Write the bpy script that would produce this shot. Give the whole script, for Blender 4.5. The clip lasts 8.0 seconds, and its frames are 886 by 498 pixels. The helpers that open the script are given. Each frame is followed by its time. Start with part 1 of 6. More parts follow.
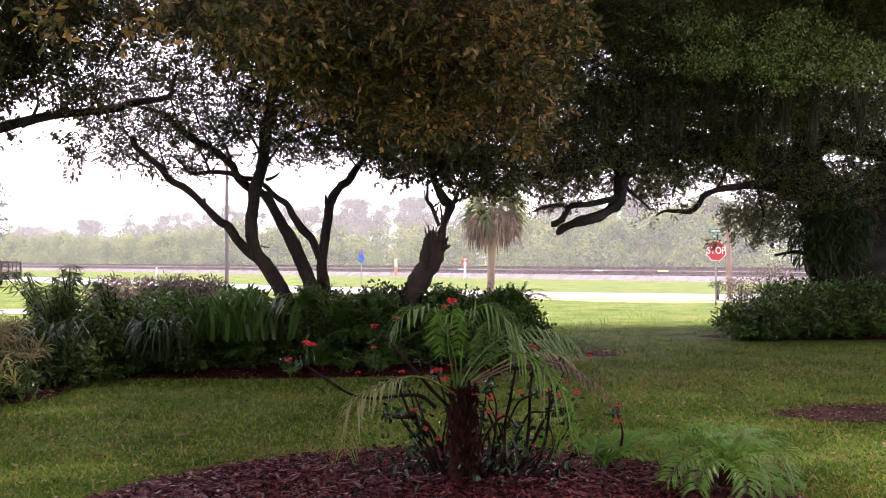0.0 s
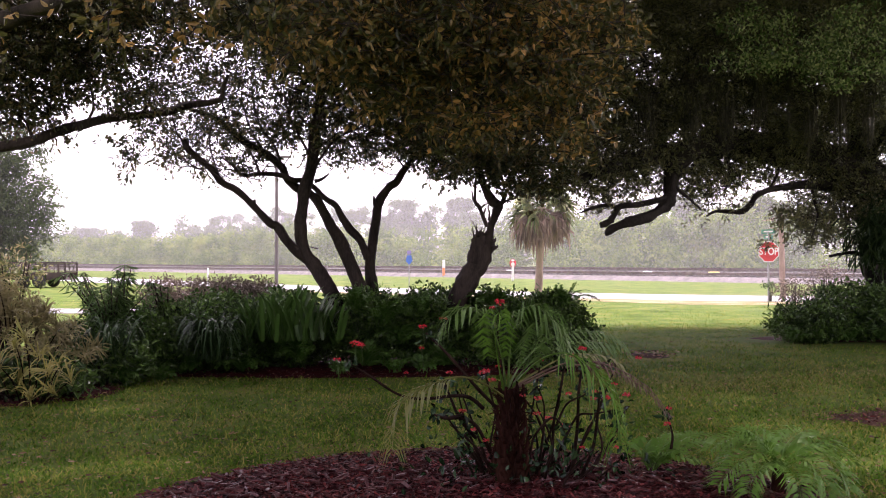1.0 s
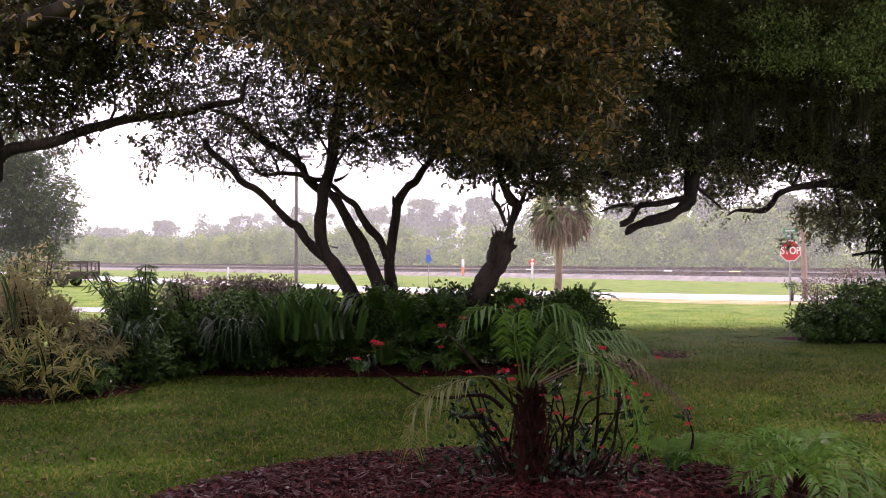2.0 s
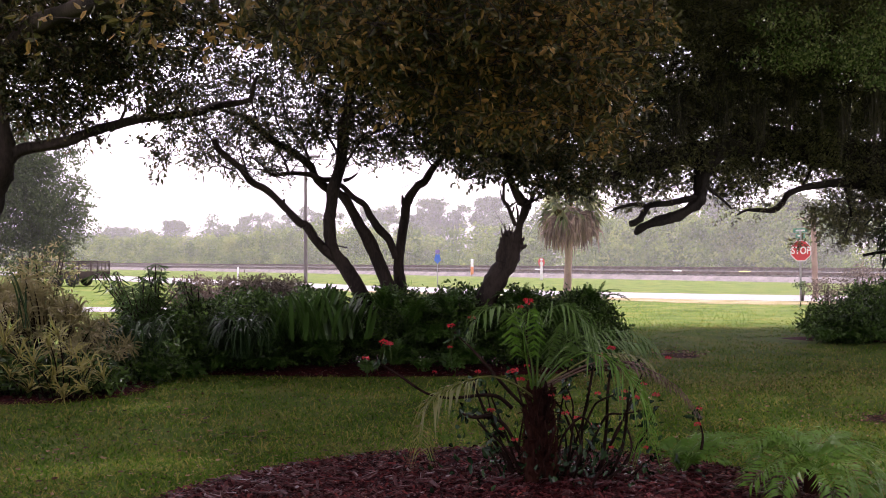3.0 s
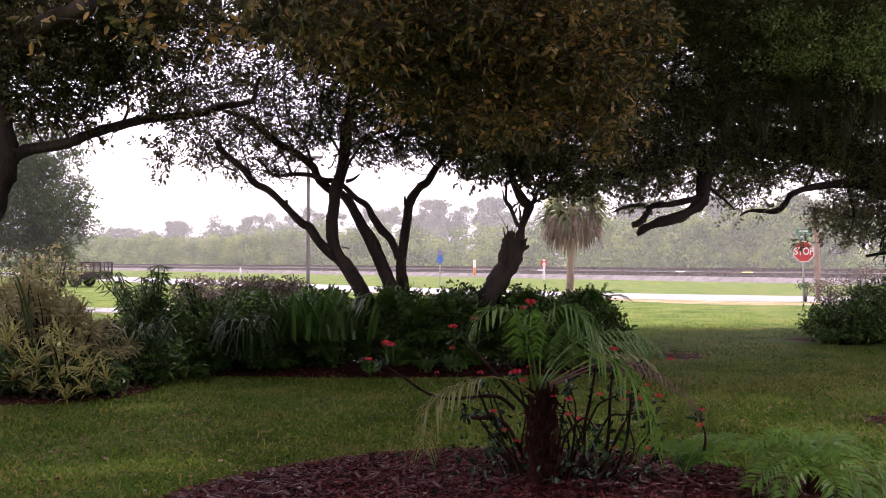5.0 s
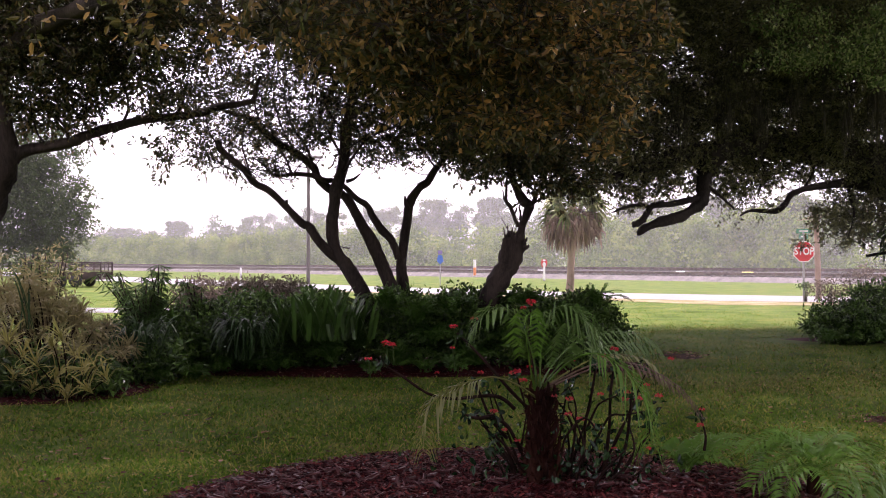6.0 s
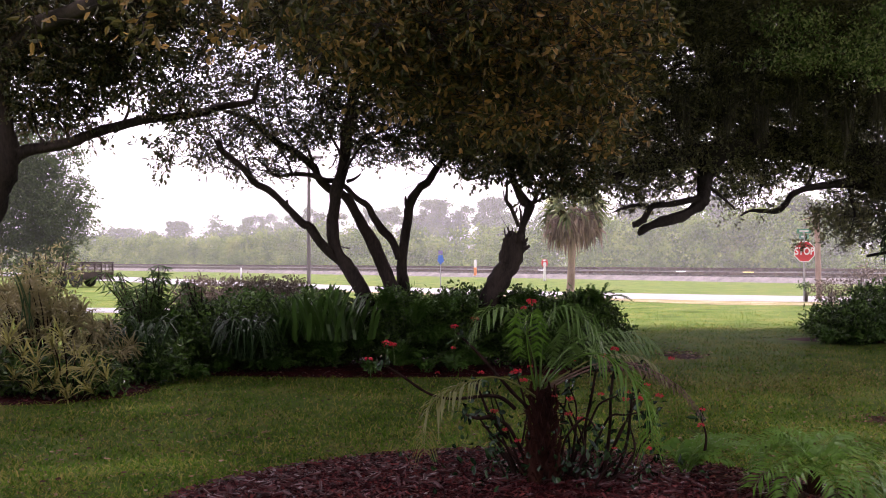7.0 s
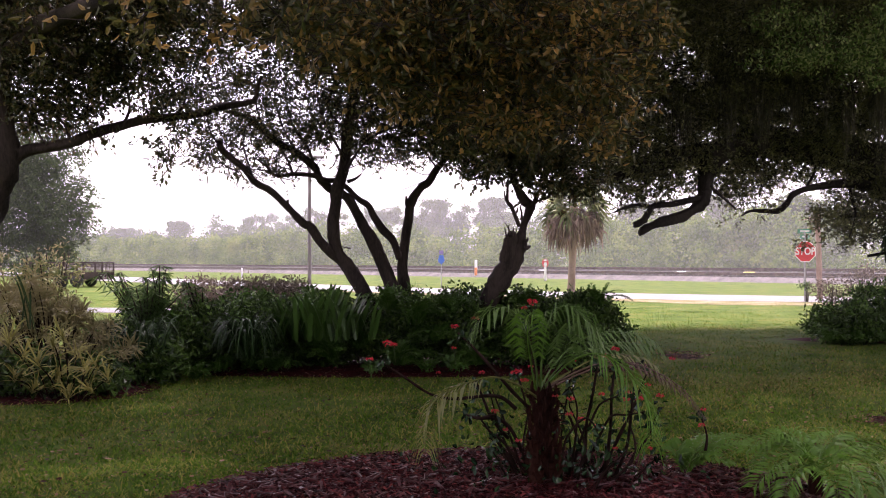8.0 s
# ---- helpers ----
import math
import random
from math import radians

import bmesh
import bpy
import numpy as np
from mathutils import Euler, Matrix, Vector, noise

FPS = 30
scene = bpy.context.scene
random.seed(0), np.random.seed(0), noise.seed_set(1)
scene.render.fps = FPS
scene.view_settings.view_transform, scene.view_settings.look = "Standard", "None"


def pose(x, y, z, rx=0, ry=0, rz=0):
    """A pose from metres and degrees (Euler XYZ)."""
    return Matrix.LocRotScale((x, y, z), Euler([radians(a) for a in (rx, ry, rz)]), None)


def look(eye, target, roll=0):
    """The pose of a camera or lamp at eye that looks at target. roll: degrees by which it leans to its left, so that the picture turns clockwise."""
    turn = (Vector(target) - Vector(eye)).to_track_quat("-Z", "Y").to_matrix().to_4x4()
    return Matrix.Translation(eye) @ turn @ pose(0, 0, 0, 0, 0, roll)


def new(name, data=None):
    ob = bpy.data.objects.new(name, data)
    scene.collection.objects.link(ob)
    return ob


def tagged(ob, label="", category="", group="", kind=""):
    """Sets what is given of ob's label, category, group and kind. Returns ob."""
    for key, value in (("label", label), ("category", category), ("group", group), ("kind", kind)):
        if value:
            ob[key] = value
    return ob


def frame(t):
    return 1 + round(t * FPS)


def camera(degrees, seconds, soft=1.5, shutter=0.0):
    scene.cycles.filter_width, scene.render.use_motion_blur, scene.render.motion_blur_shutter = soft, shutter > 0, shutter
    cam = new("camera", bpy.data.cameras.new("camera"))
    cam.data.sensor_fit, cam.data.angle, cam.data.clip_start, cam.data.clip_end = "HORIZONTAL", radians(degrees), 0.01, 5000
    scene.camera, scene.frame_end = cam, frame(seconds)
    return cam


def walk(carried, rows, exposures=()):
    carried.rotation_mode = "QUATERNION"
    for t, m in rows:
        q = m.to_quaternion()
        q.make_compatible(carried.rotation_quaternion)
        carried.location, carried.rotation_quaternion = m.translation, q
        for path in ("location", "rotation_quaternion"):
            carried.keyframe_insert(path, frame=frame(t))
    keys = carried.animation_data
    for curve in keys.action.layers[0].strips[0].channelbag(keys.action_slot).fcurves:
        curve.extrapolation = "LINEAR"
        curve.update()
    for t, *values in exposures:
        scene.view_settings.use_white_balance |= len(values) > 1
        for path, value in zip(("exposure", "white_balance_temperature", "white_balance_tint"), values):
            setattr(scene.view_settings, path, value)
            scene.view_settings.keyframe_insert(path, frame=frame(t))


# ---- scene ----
cam = camera(50.6, 8.0, soft=1.0)
PATH = [
    (0.0, pose(0, 0, 1.5, 90.645, 0.033, -4.885)),
    (0.5, pose(0, 0, 1.5, 90.704, 0.010, -3.488)),
    (1.0, pose(0, 0, 1.5, 90.699, 0.009, -1.968)),
    (1.2, pose(0, 0, 1.5, 90.69, 0.010, -1.40)),
    (2.3, pose(0, 0, 1.5, 90.64, 0.02, -0.56)),
    (2.5, pose(0, 0, 1.5, 90.633, 0.024, -0.315)),
    (3.0, pose(0, 0, 1.5, 90.645, -0.002, -0.234)),
    (3.5, pose(0, 0, 1.5, 90.697, -0.009, -0.057)),
    (4.5, pose(0, 0, 1.5, 90.693, -0.012, -0.083)),
    (6.0, pose(0, 0, 1.5, 90.693, 0.005, -0.071)),
    (8.0, pose(0, 0, 1.5, 90.694, 0.0, 0.0)),
]
EXPOSURE = 1.8
walk(cam, PATH, exposures=[(t, EXPOSURE + d, 6500, 41) for t, d in ((0.0, 0.5), (0.5, 0.38), (1.0, 0.26), (2.5, 0.07), (3.5, 0.0), (8.0, 0.0))])

# ---------------------------------------------------------------- light
SUN_ELEV, SUN_AZ = 72, 20          # degrees; azimuth from +Y towards +X
world = bpy.data.worlds.new("overcast_sky")
scene.world = world
world.use_nodes = True
wn, wl = world.node_tree.nodes, world.node_tree.links
sky = wn.new("ShaderNodeTexSky")
sky.sky_type, sky.sun_disc = "NISHITA", False
sky.sun_elevation, sky.sun_rotation = radians(SUN_ELEV), radians(SUN_AZ)
sky.air_density, sky.dust_density, sky.ozone_density = 1.0, 2.0, 1.0
grey = wn.new("ShaderNodeHueSaturation")       # a closed layer of cloud takes the blue out of the sky
grey.inputs["Saturation"].default_value = 0.12
wl.new(sky.outputs[0], grey.inputs["Color"])
wl.new(grey.outputs[0], wn["Background"].inputs["Color"])
wn["Background"].inputs["Strength"].default_value = 0.13

sun = new("sun", bpy.data.lights.new("sun", "SUN"))
sun.data.energy, sun.data.angle, sun.data.color = 3.0, radians(5), (1.0, 0.97, 0.92)
sun.matrix_world = look((math.sin(radians(SUN_AZ)) * 40, math.cos(radians(SUN_AZ)) * 40, 40 * math.tan(radians(SUN_ELEV))), (0, 0, 0))


# ---------------------------------------------------------------- materials
def rgb(c):
    return (c[0], c[1], c[2], 1.0)


def surface(name, dark, light, rough=0.7, scale=8.0, fine=60.0, bump=0.3, third=None, spec=0.5, metal=0.0, stretch=(1, 1, 1), coords="Object"):
    """Two colours mixed by noise at two scales, fine relief, uneven gloss."""
    m = bpy.data.materials.new(name)
    m.use_nodes = True
    n, k = m.node_tree.nodes, m.node_tree.links
    b = n["Principled BSDF"]
    co, mp = n.new("ShaderNodeTexCoord"), n.new("ShaderNodeMapping")
    mp.inputs["Scale"].default_value = stretch
    k.new(co.outputs[coords], mp.inputs["Vector"])
    big, small = n.new("ShaderNodeTexNoise"), n.new("ShaderNodeTexNoise")
    for tex, s in ((big, scale), (small, fine)):
        tex.inputs["Scale"].default_value, tex.inputs["Detail"].default_value = s, 5
        k.new(mp.outputs[0], tex.inputs["Vector"])
    add = n.new("ShaderNodeMath"); add.operation = "MULTIPLY_ADD"
    add.inputs[1].default_value = 0.45
    k.new(small.outputs["Fac"], add.inputs[0]); k.new(big.outputs["Fac"], add.inputs[2])
    ramp = n.new("ShaderNodeValToRGB")
    ramp.color_ramp.elements[0].position, ramp.color_ramp.elements[1].position = 0.52, 0.92
    ramp.color_ramp.elements[0].color, ramp.color_ramp.elements[1].color = rgb(dark), rgb(light)
    if third:
        e = ramp.color_ramp.elements.new(0.72); e.color = rgb(third)
    k.new(add.outputs[0], ramp.inputs["Fac"])
    k.new(ramp.outputs[0], b.inputs["Base Color"])
    rr = n.new("ShaderNodeMapRange")
    rr.inputs["To Min"].default_value, rr.inputs["To Max"].default_value = max(0.02, rough - 0.12), min(1, rough + 0.12)
    k.new(big.outputs["Fac"], rr.inputs["Value"]); k.new(rr.outputs[0], b.inputs["Roughness"])
    b.inputs["Specular IOR Level"].default_value, b.inputs["Metallic"].default_value = spec, metal
    if bump:
        bp = n.new("ShaderNodeBump")
        bp.inputs["Strength"].default_value, bp.inputs["Distance"].default_value = bump, 0.02
        k.new(add.outputs[0], bp.inputs["Height"]); k.new(bp.outputs[0], b.inputs["Normal"])
    return m


def foliage(name, a, b_, c, rough=0.45, through_light=0.35, patch=0.6, spec=0.5, stops=(0.25, 0.5, 0.8), drift=1.7):
    """Leaves: three colours by chance from leaf to leaf and in drifts through the plant; light shines through."""
    m = bpy.data.materials.new(name)
    m.use_nodes = True
    n, k = m.node_tree.nodes, m.node_tree.links
    b = n["Principled BSDF"]
    geo, co, noi = n.new("ShaderNodeNewGeometry"), n.new("ShaderNodeTexCoord"), n.new("ShaderNodeTexNoise")
    noi.inputs["Scale"].default_value, noi.inputs["Detail"].default_value = drift, 4
    k.new(co.outputs["Object"], noi.inputs["Vector"])
    mixf = n.new("ShaderNodeMix")
    mixf.inputs[0].default_value = patch
    k.new(geo.outputs["Random Per Island"], mixf.inputs[2]); k.new(noi.outputs["Fac"], mixf.inputs[3])
    ramp = n.new("ShaderNodeValToRGB")
    for e, (p, col) in zip(ramp.color_ramp.elements, ((stops[0], a), (stops[2], c))):
        e.position, e.color = p, rgb(col)
    e = ramp.color_ramp.elements.new(stops[1]); e.color = rgb(b_)
    k.new(mixf.outputs[0], ramp.inputs["Fac"]); k.new(ramp.outputs[0], b.inputs["Base Color"])
    b.inputs["Roughness"].default_value, b.inputs["Specular IOR Level"].default_value = rough, spec
    tr, ms = n.new("ShaderNodeBsdfTranslucent"), n.new("ShaderNodeMixShader")
    ms.inputs[0].default_value = through_light
    k.new(ramp.outputs[0], tr.inputs["Color"])
    k.new(b.outputs[0], ms.inputs[1]); k.new(tr.outputs[0], ms.inputs[2])
    k.new(ms.outputs[0], n["Material Output"].inputs["Surface"])
    return m


M = {}
M["lawn"] = surface("lawn_turf", (0.03, 0.052, 0.008), (0.11, 0.115, 0.032), 0.95, 0.9, 11, 0.6, third=(0.06, 0.098, 0.018), coords="Object", spec=0.05)
M["grass"] = foliage("grass_blades", (0.036, 0.10, 0.008), (0.085, 0.168, 0.013), (0.29, 0.235, 0.07), 0.7, 0.4, 0.5, 0.04, (0.3, 0.52, 0.78), 1.3)
M["mulch"] = surface("red_wood_mulch", (0.010, 0.002, 0.003), (0.05, 0.009, 0.010), 0.95, 5, 45, 0.9, spec=0.05)
M["chip"] = foliage("wood_chips", (0.010, 0.002, 0.002), (0.05, 0.008, 0.009), (0.15, 0.035, 0.03), 0.45, 0.0, 0.2, 0.15, (0.15, 0.5, 0.95))
M["bark"] = surface("dark_bark", (0.010, 0.008, 0.007), (0.055, 0.043, 0.035), 0.9, 3, 40, 1.0, stretch=(1, 1, 0.35), spec=0.12)
M["oakbark"] = surface("oak_bark", (0.009, 0.008, 0.007), (0.04, 0.034, 0.028), 0.9, 2, 30, 1.0, stretch=(1, 1, 0.5), spec=0.12)
M["asphalt"] = surface("wet_road", (0.11, 0.108, 0.112), (0.19, 0.185, 0.19), 0.5, 0.6, 40, 0.08, spec=0.2)
M["ballast"] = surface("track_ballast", (0.04, 0.035, 0.034), (0.125, 0.11, 0.107), 0.9, 1.5, 9, 0.9)
M["rail"] = surface("rusty_rail", (0.04, 0.025, 0.02), (0.12, 0.08, 0.065), 0.5, 3, 40, 0.2, metal=0.6)
M["tie"] = surface("railway_sleeper", (0.07, 0.06, 0.055), (0.17, 0.15, 0.14), 0.9, 3, 40, 0.5)
M["leaf_tree"] = foliage("tree_leaves", (0.02, 0.028, 0.008), (0.045, 0.053, 0.014), (0.11, 0.08, 0.024), 0.45, 0.3, 0.45, 0.35)
M["leaf_near"] = foliage("ageing_leaves", (0.035, 0.046, 0.010), (0.088, 0.084, 0.02), (0.40, 0.23, 0.06), 0.36, 0.5, 0.5, 0.5, (0.25, 0.5, 0.8), 1.1)
M["leaf_oak"] = foliage("oak_leaves", (0.042, 0.048, 0.016), (0.08, 0.088, 0.028), (0.17, 0.17, 0.062), 0.42, 0.32, 0.4, 0.4)
M["leaf_hedge"] = foliage("hedge_leaves", (0.015, 0.042, 0.006), (0.038, 0.088, 0.013), (0.085, 0.165, 0.03), 0.36, 0.34, 0.35, 0.4)
M["moss"] = foliage("spanish_moss", (0.035, 0.034, 0.02), (0.055, 0.052, 0.03), (0.085, 0.08, 0.048), 0.9, 0.3)
M["far_leaf"] = foliage("far_bush_leaves", (0.04, 0.075, 0.016), (0.09, 0.14, 0.03), (0.19, 0.24, 0.055), 0.8, 0.6, 0.88, 0.05, (0.36, 0.5, 0.66), 0.3)
M["far_tree"] = foliage("far_tree_leaves", (0.03, 0.05, 0.016), (0.05, 0.08, 0.025), (0.09, 0.115, 0.04), 0.7, 0.3, 0.75, 0.15, (0.3, 0.5, 0.7), 0.12)
M["dry_leaf"] = foliage("dry_twigs", (0.07, 0.055, 0.045), (0.13, 0.10, 0.08), (0.2, 0.16, 0.12), 0.8, 0.2)
M["red"] = foliage("red_petals", (0.4, 0.016, 0.028), (0.54, 0.025, 0.04), (0.68, 0.08, 0.085), 0.45, 0.3)


# ---------------------------------------------------------------- mesh helpers
def solid(name, bm, material, parent=None, label="", smooth=True):
    me = bpy.data.meshes.new(name)
    bmesh.ops.recalc_face_normals(bm, faces=bm.faces)
    bm.to_mesh(me); bm.free()
    me.materials.append(material)
    if smooth:
        me.shade_smooth()
    ob = new(name, me)
    if parent:
        ob.parent = parent
    return tagged(ob, label)


part = solid


def cloud(name, verts, quads, material, parent=None, label=""):
    """A mesh from arrays of corners and faces (n, 4) or (n, 3)."""
    me = bpy.data.meshes.new(name)
    me.from_pydata(np.asarray(verts, dtype=float).reshape(-1, 3).tolist(), [], np.asarray(quads).tolist())
    me.materials.append(material)
    ob = new(name, me)
    if parent:
        ob.parent = parent
    return tagged(ob, label)


def thing(name, label, category, group="", kind="", at=(0, 0, 0)):
    e = new(name)
    e.empty_display_size = 0.2
    e.location = at
    return tagged(e, label, category, group, kind)


def tube(bm, pts, radii, sides=8, rough=0.0, seed=0):
    """A round limb along points, tapered, its skin a little uneven."""
    pts = [Vector(p) for p in pts]
    if not hasattr(radii, "__len__"):
        radii = [radii] * len(pts)
    up = Vector((0.31, 0.2, 0.93))
    rings = []
    for i, p in enumerate(pts):
        d = (pts[min(i + 1, len(pts) - 1)] - pts[max(i - 1, 0)]).normalized()
        a = d.cross(up)
        a = d.cross(Vector((1, 0, 0))) if a.length < 0.05 else a
        a.normalize()
        b = d.cross(a)
        ring = []
        for j in range(sides):
            w = 2 * math.pi * j / sides
            q = a * math.cos(w) + b * math.sin(w)
            r = radii[i] * (1 + rough * (noise.noise(p * 2.3 + q * 1.7 + Vector((seed, 0, 0))) + 0.5 * noise.noise(p * 9 + q * 3)))
            ring.append(bm.verts.new(p + q * r))
        rings.append(ring)
    for r0, r1 in zip(rings, rings[1:]):
        for j in range(sides):
            bm.faces.new((r0[j], r0[(j + 1) % sides], r1[(j + 1) % sides], r1[j]))
    bm.faces.new(rings[0][::-1])
    bm.faces.new(rings[-1])


def bend(pts, radii, steps=5, wobble=0.0, seed=0):
    """A smooth line through few points (Catmull-Rom), with its radii."""
    p = [Vector(q) for q in pts]
    out, rad = [], []
    for i in range(len(p) - 1):
        a, b, c, d = p[max(i - 1, 0)], p[i], p[i + 1], p[min(i + 2, len(p) - 1)]
        for s in range(steps):
            t = s / steps
            q = 0.5 * ((2 * b) + (c - a) * t + (2 * a - 5 * b + 4 * c - d) * t * t + (3 * b - a - 3 * c + d) * t ** 3)
            if wobble:
                q = q + noise.noise_vector(q * 1.6 + Vector((seed, 3, 0))) * wobble
            out.append(q); rad.append(radii[i] * (1 - t) + radii[i + 1] * t)
    out.append(p[-1]); rad.append(radii[-1])
    return out, rad


def limb(name, pts, radii, material, parent, sides=10, rough=0.35, wobble=0.03, seed=0, label=""):
    bm = bmesh.new()
    q, r = bend(pts, radii, 6, wobble, seed)
    tube(bm, q, r, sides, rough, seed)
    return solid(name, bm, material, parent, label)


def box(bm, x0, x1, y0, y1, z0, z1, m=None):
    v = [bm.verts.new((x, y, z)) for x in (x0, x1) for y in (y0, y1) for z in (z0, z1)]
    for f in ((0, 1, 3, 2), (4, 6, 7, 5), (0, 4, 5, 1), (2, 3, 7, 6), (0, 2, 6, 4), (1, 5, 7, 3)):
        bm.faces.new([v[i] for i in f])
    if m is not None:
        bmesh.ops.transform(bm, matrix=m, verts=v)
    return v


def unit(v):
    return v / np.maximum(np.linalg.norm(v, axis=1, keepdims=True), 1e-9)


def leaf_arrays(c, length, width, rng, droop=0.2, spread=1.0, axis=None, fine=True):
    """Folded pointed leaves at centres c: corners and faces. fine: six corners, else four."""
    n = len(c)
    d = rng.normal(size=(n, 3)) * spread
    if axis is not None:
        d = d + axis
    d[:, 2] -= droop
    d = unit(d)
    s = unit(np.cross(d, rng.normal(size=(n, 3))))
    nn = np.cross(d, s)
    L = (length * rng.uniform(0.6, 1.25, n))[:, None]
    W = (width * rng.uniform(0.7, 1.2, n))[:, None] * 0.5
    if fine:
        v = np.stack([c, c + d * L * 0.3 + s * W + nn * W * 0.35, c + d * L * 0.7 + s * W * 0.8 + nn * W * 0.2, c + d * L - nn * L * 0.08,
                      c + d * L * 0.7 - s * W * 0.8 + nn * W * 0.2, c + d * L * 0.3 - s * W + nn * W * 0.35], 1)
        i = np.arange(n)[:, None] * 6
        f = np.concatenate([i + np.array([[0, 1, 2, 3]]), i + np.array([[0, 3, 4, 5]])])
    else:
        v = np.stack([c, c + d * L * 0.5 + s * W + nn * W * 0.3, c + d * L, c + d * L * 0.5 - s * W + nn * W * 0.3], 1)
        i = np.arange(n)[:, None] * 4
        f = np.concatenate([i + np.array([[0, 1, 2]]), i + np.array([[0, 2, 3]])])
    return v.reshape(-1, 3), f


def in_blobs(blobs, n, rng, clump=0.25, per=40, shell=0.0):
    """Leaf places: clumps strewn through ellipsoids (x, y, z, rx, ry, rz, weight)."""
    B = np.array([list(b) + [1.0] * (7 - len(b)) for b in blobs], dtype=float)
    w = B[:, 3] * B[:, 4] * B[:, 5] * B[:, 6]
    k = max(1, n // per)
    idx = rng.choice(len(B), size=k, p=w / w.sum())
    u = unit(rng.normal(size=(k, 3))) * (shell + (1 - shell) * rng.uniform(0, 1, (k, 1)) ** (1 / 3))
    centre = B[idx, :3] + u * B[idx, 3:6]
    c = np.repeat(centre, per, axis=0)
    return c + rng.normal(size=c.shape) * clump * np.array([1, 1, 0.7])


def crown(name, blobs, n, length, width, material, parent, seed, clump=0.25, per=40, fine=True, droop=0.3, label="", shell=0.0, kind=""):
    rng = np.random.default_rng(seed)
    v, f = leaf_arrays(in_blobs(blobs, n, rng, clump, per, shell), length, width, rng, droop, fine=fine)
    ob = cloud(name, v, f, material, parent, label)
    return tagged(ob, kind=kind)


def twig_crown(name, blobs, twigs, per, length, width, material, bark, parent, seed, reach=0.4, droop=0.25, label="", fine=True, shell=0.0):
    """A crown of short twigs, each with its leaves along it: twigs and leaves are two meshes."""
    rng = np.random.default_rng(seed)
    c = in_blobs(blobs, twigs, rng, 0.0, 1, shell)
    k = len(c)
    d = rng.normal(size=(k, 3))
    d[:, 2] = d[:, 2] * 0.6 - droop
    d = unit(d) * (reach * rng.uniform(0.5, 1.3, (k, 1)))
    t = rng.uniform(0.0, 1.0, (k, per, 1))
    spots = c[:, None, :] + d[:, None, :] * t + rng.normal(size=(k, per, 3)) * reach * 0.09
    axis = np.repeat(unit(d), per, axis=0) * 0.7
    v, f = leaf_arrays(spots.reshape(-1, 3), length, width, rng, droop, 0.8, axis, fine)
    cloud(name, v, f, material, parent, label)
    s = unit(np.cross(d, rng.normal(size=(k, 3)))) * 0.006
    s2 = unit(np.cross(d, s)) * 0.006
    tv = np.stack([c - d * 0.5 + s, c - d * 0.5 - s, c - d * 0.5 + s2, c + d], 1).reshape(-1, 3)
    i = np.arange(k)[:, None] * 4
    tf = np.concatenate([i + np.array([[0, 1, 3]]), i + np.array([[1, 2, 3]]), i + np.array([[2, 0, 3]])])
    tagged(cloud("fine_twig", tv, tf, bark, parent), kind="stuff")


def frond_path(bm, pts, leaflets, leaf_len, leaf_w, rng, vee=0.6, stem=0.012, bare=0.2, hang=0.25, droop=0.0):
    """A feather leaf along a line: a tapering midrib and two rows of narrow leaflets that grow out of it."""
    line, _ = bend(pts, [1.0] * len(pts), 8)
    cum = [0.0]
    for a, b in zip(line, line[1:]):
        cum.append(cum[-1] + (b - a).length)
    n = leaflets + 2
    rings, dirs = [], []
    for i in range(n):
        want, j = cum[-1] * i / (n - 1), 0
        while j < len(cum) - 2 and cum[j + 1] < want:
            j += 1
        k = (want - cum[j]) / max(cum[j + 1] - cum[j], 1e-6)
        p, d = line[j].lerp(line[j + 1], k), (line[j + 1] - line[j]).normalized()
        side = d.cross(Vector((0, 0, 1)))
        side = Vector((1, 0, 0)) if side.length < 0.15 else side.normalized()
        if dirs and side.dot(dirs[-1][1]) < 0:
            side = -side
        up = side.cross(d).normalized()
        r = stem * (1 - 0.85 * i / (n - 1))
        rings.append([bm.verts.new(p + q * r) for q in (side, up, -side, -up)])
        dirs.append((d, side, up))
    for r0, r1 in zip(rings, rings[1:]):
        for k in range(4):
            bm.faces.new((r0[k], r0[(k + 1) % 4], r1[(k + 1) % 4], r1[k]))
    for i in range(1, n - 1):
        t = i / (n - 1)
        if t < bare:
            continue
        d, side, up = dirs[i]
        size = leaf_len * (0.4 + 0.7 * math.sin(math.pi * min(1, 0.16 + 0.8 * (t - bare) / (1 - bare))) ** 0.8) * rng.uniform(0.85, 1.12)
        for k, sgn in ((0, 1), (2, -1)):
            out = side * sgn * 0.85 + d * 0.6 + up * vee * 0.5 + Vector(rng.normal(size=3)) * 0.12
            out.z -= droop
            out.normalize()
            a = rings[i][k]
            q1 = a.co + out * size * 0.5
            q2 = a.co + out * size + Vector((0, 0, -hang * size))
            wv = d * leaf_w * 0.5
            v = [bm.verts.new(x) for x in (q1 + wv, q2, q1 - wv)]
            bm.faces.new((a, v[0], v[1], v[2]))


def frond_bm(bm, base, tip, sag, leaflets, leaf_len, leaf_w, rng, vee=0.6, stem=0.012, bare=0.2, hang=0.25):
    """A feather leaf bowed between two points."""
    base, tip = Vector(base), Vector(tip)
    pts = [base.lerp(tip, k / 4) + Vector((0, 0, sag * k * (4 - k) / 4)) for k in range(5)]
    frond_path(bm, pts, leaflets, leaf_len, leaf_w, rng, vee, stem, bare, hang)


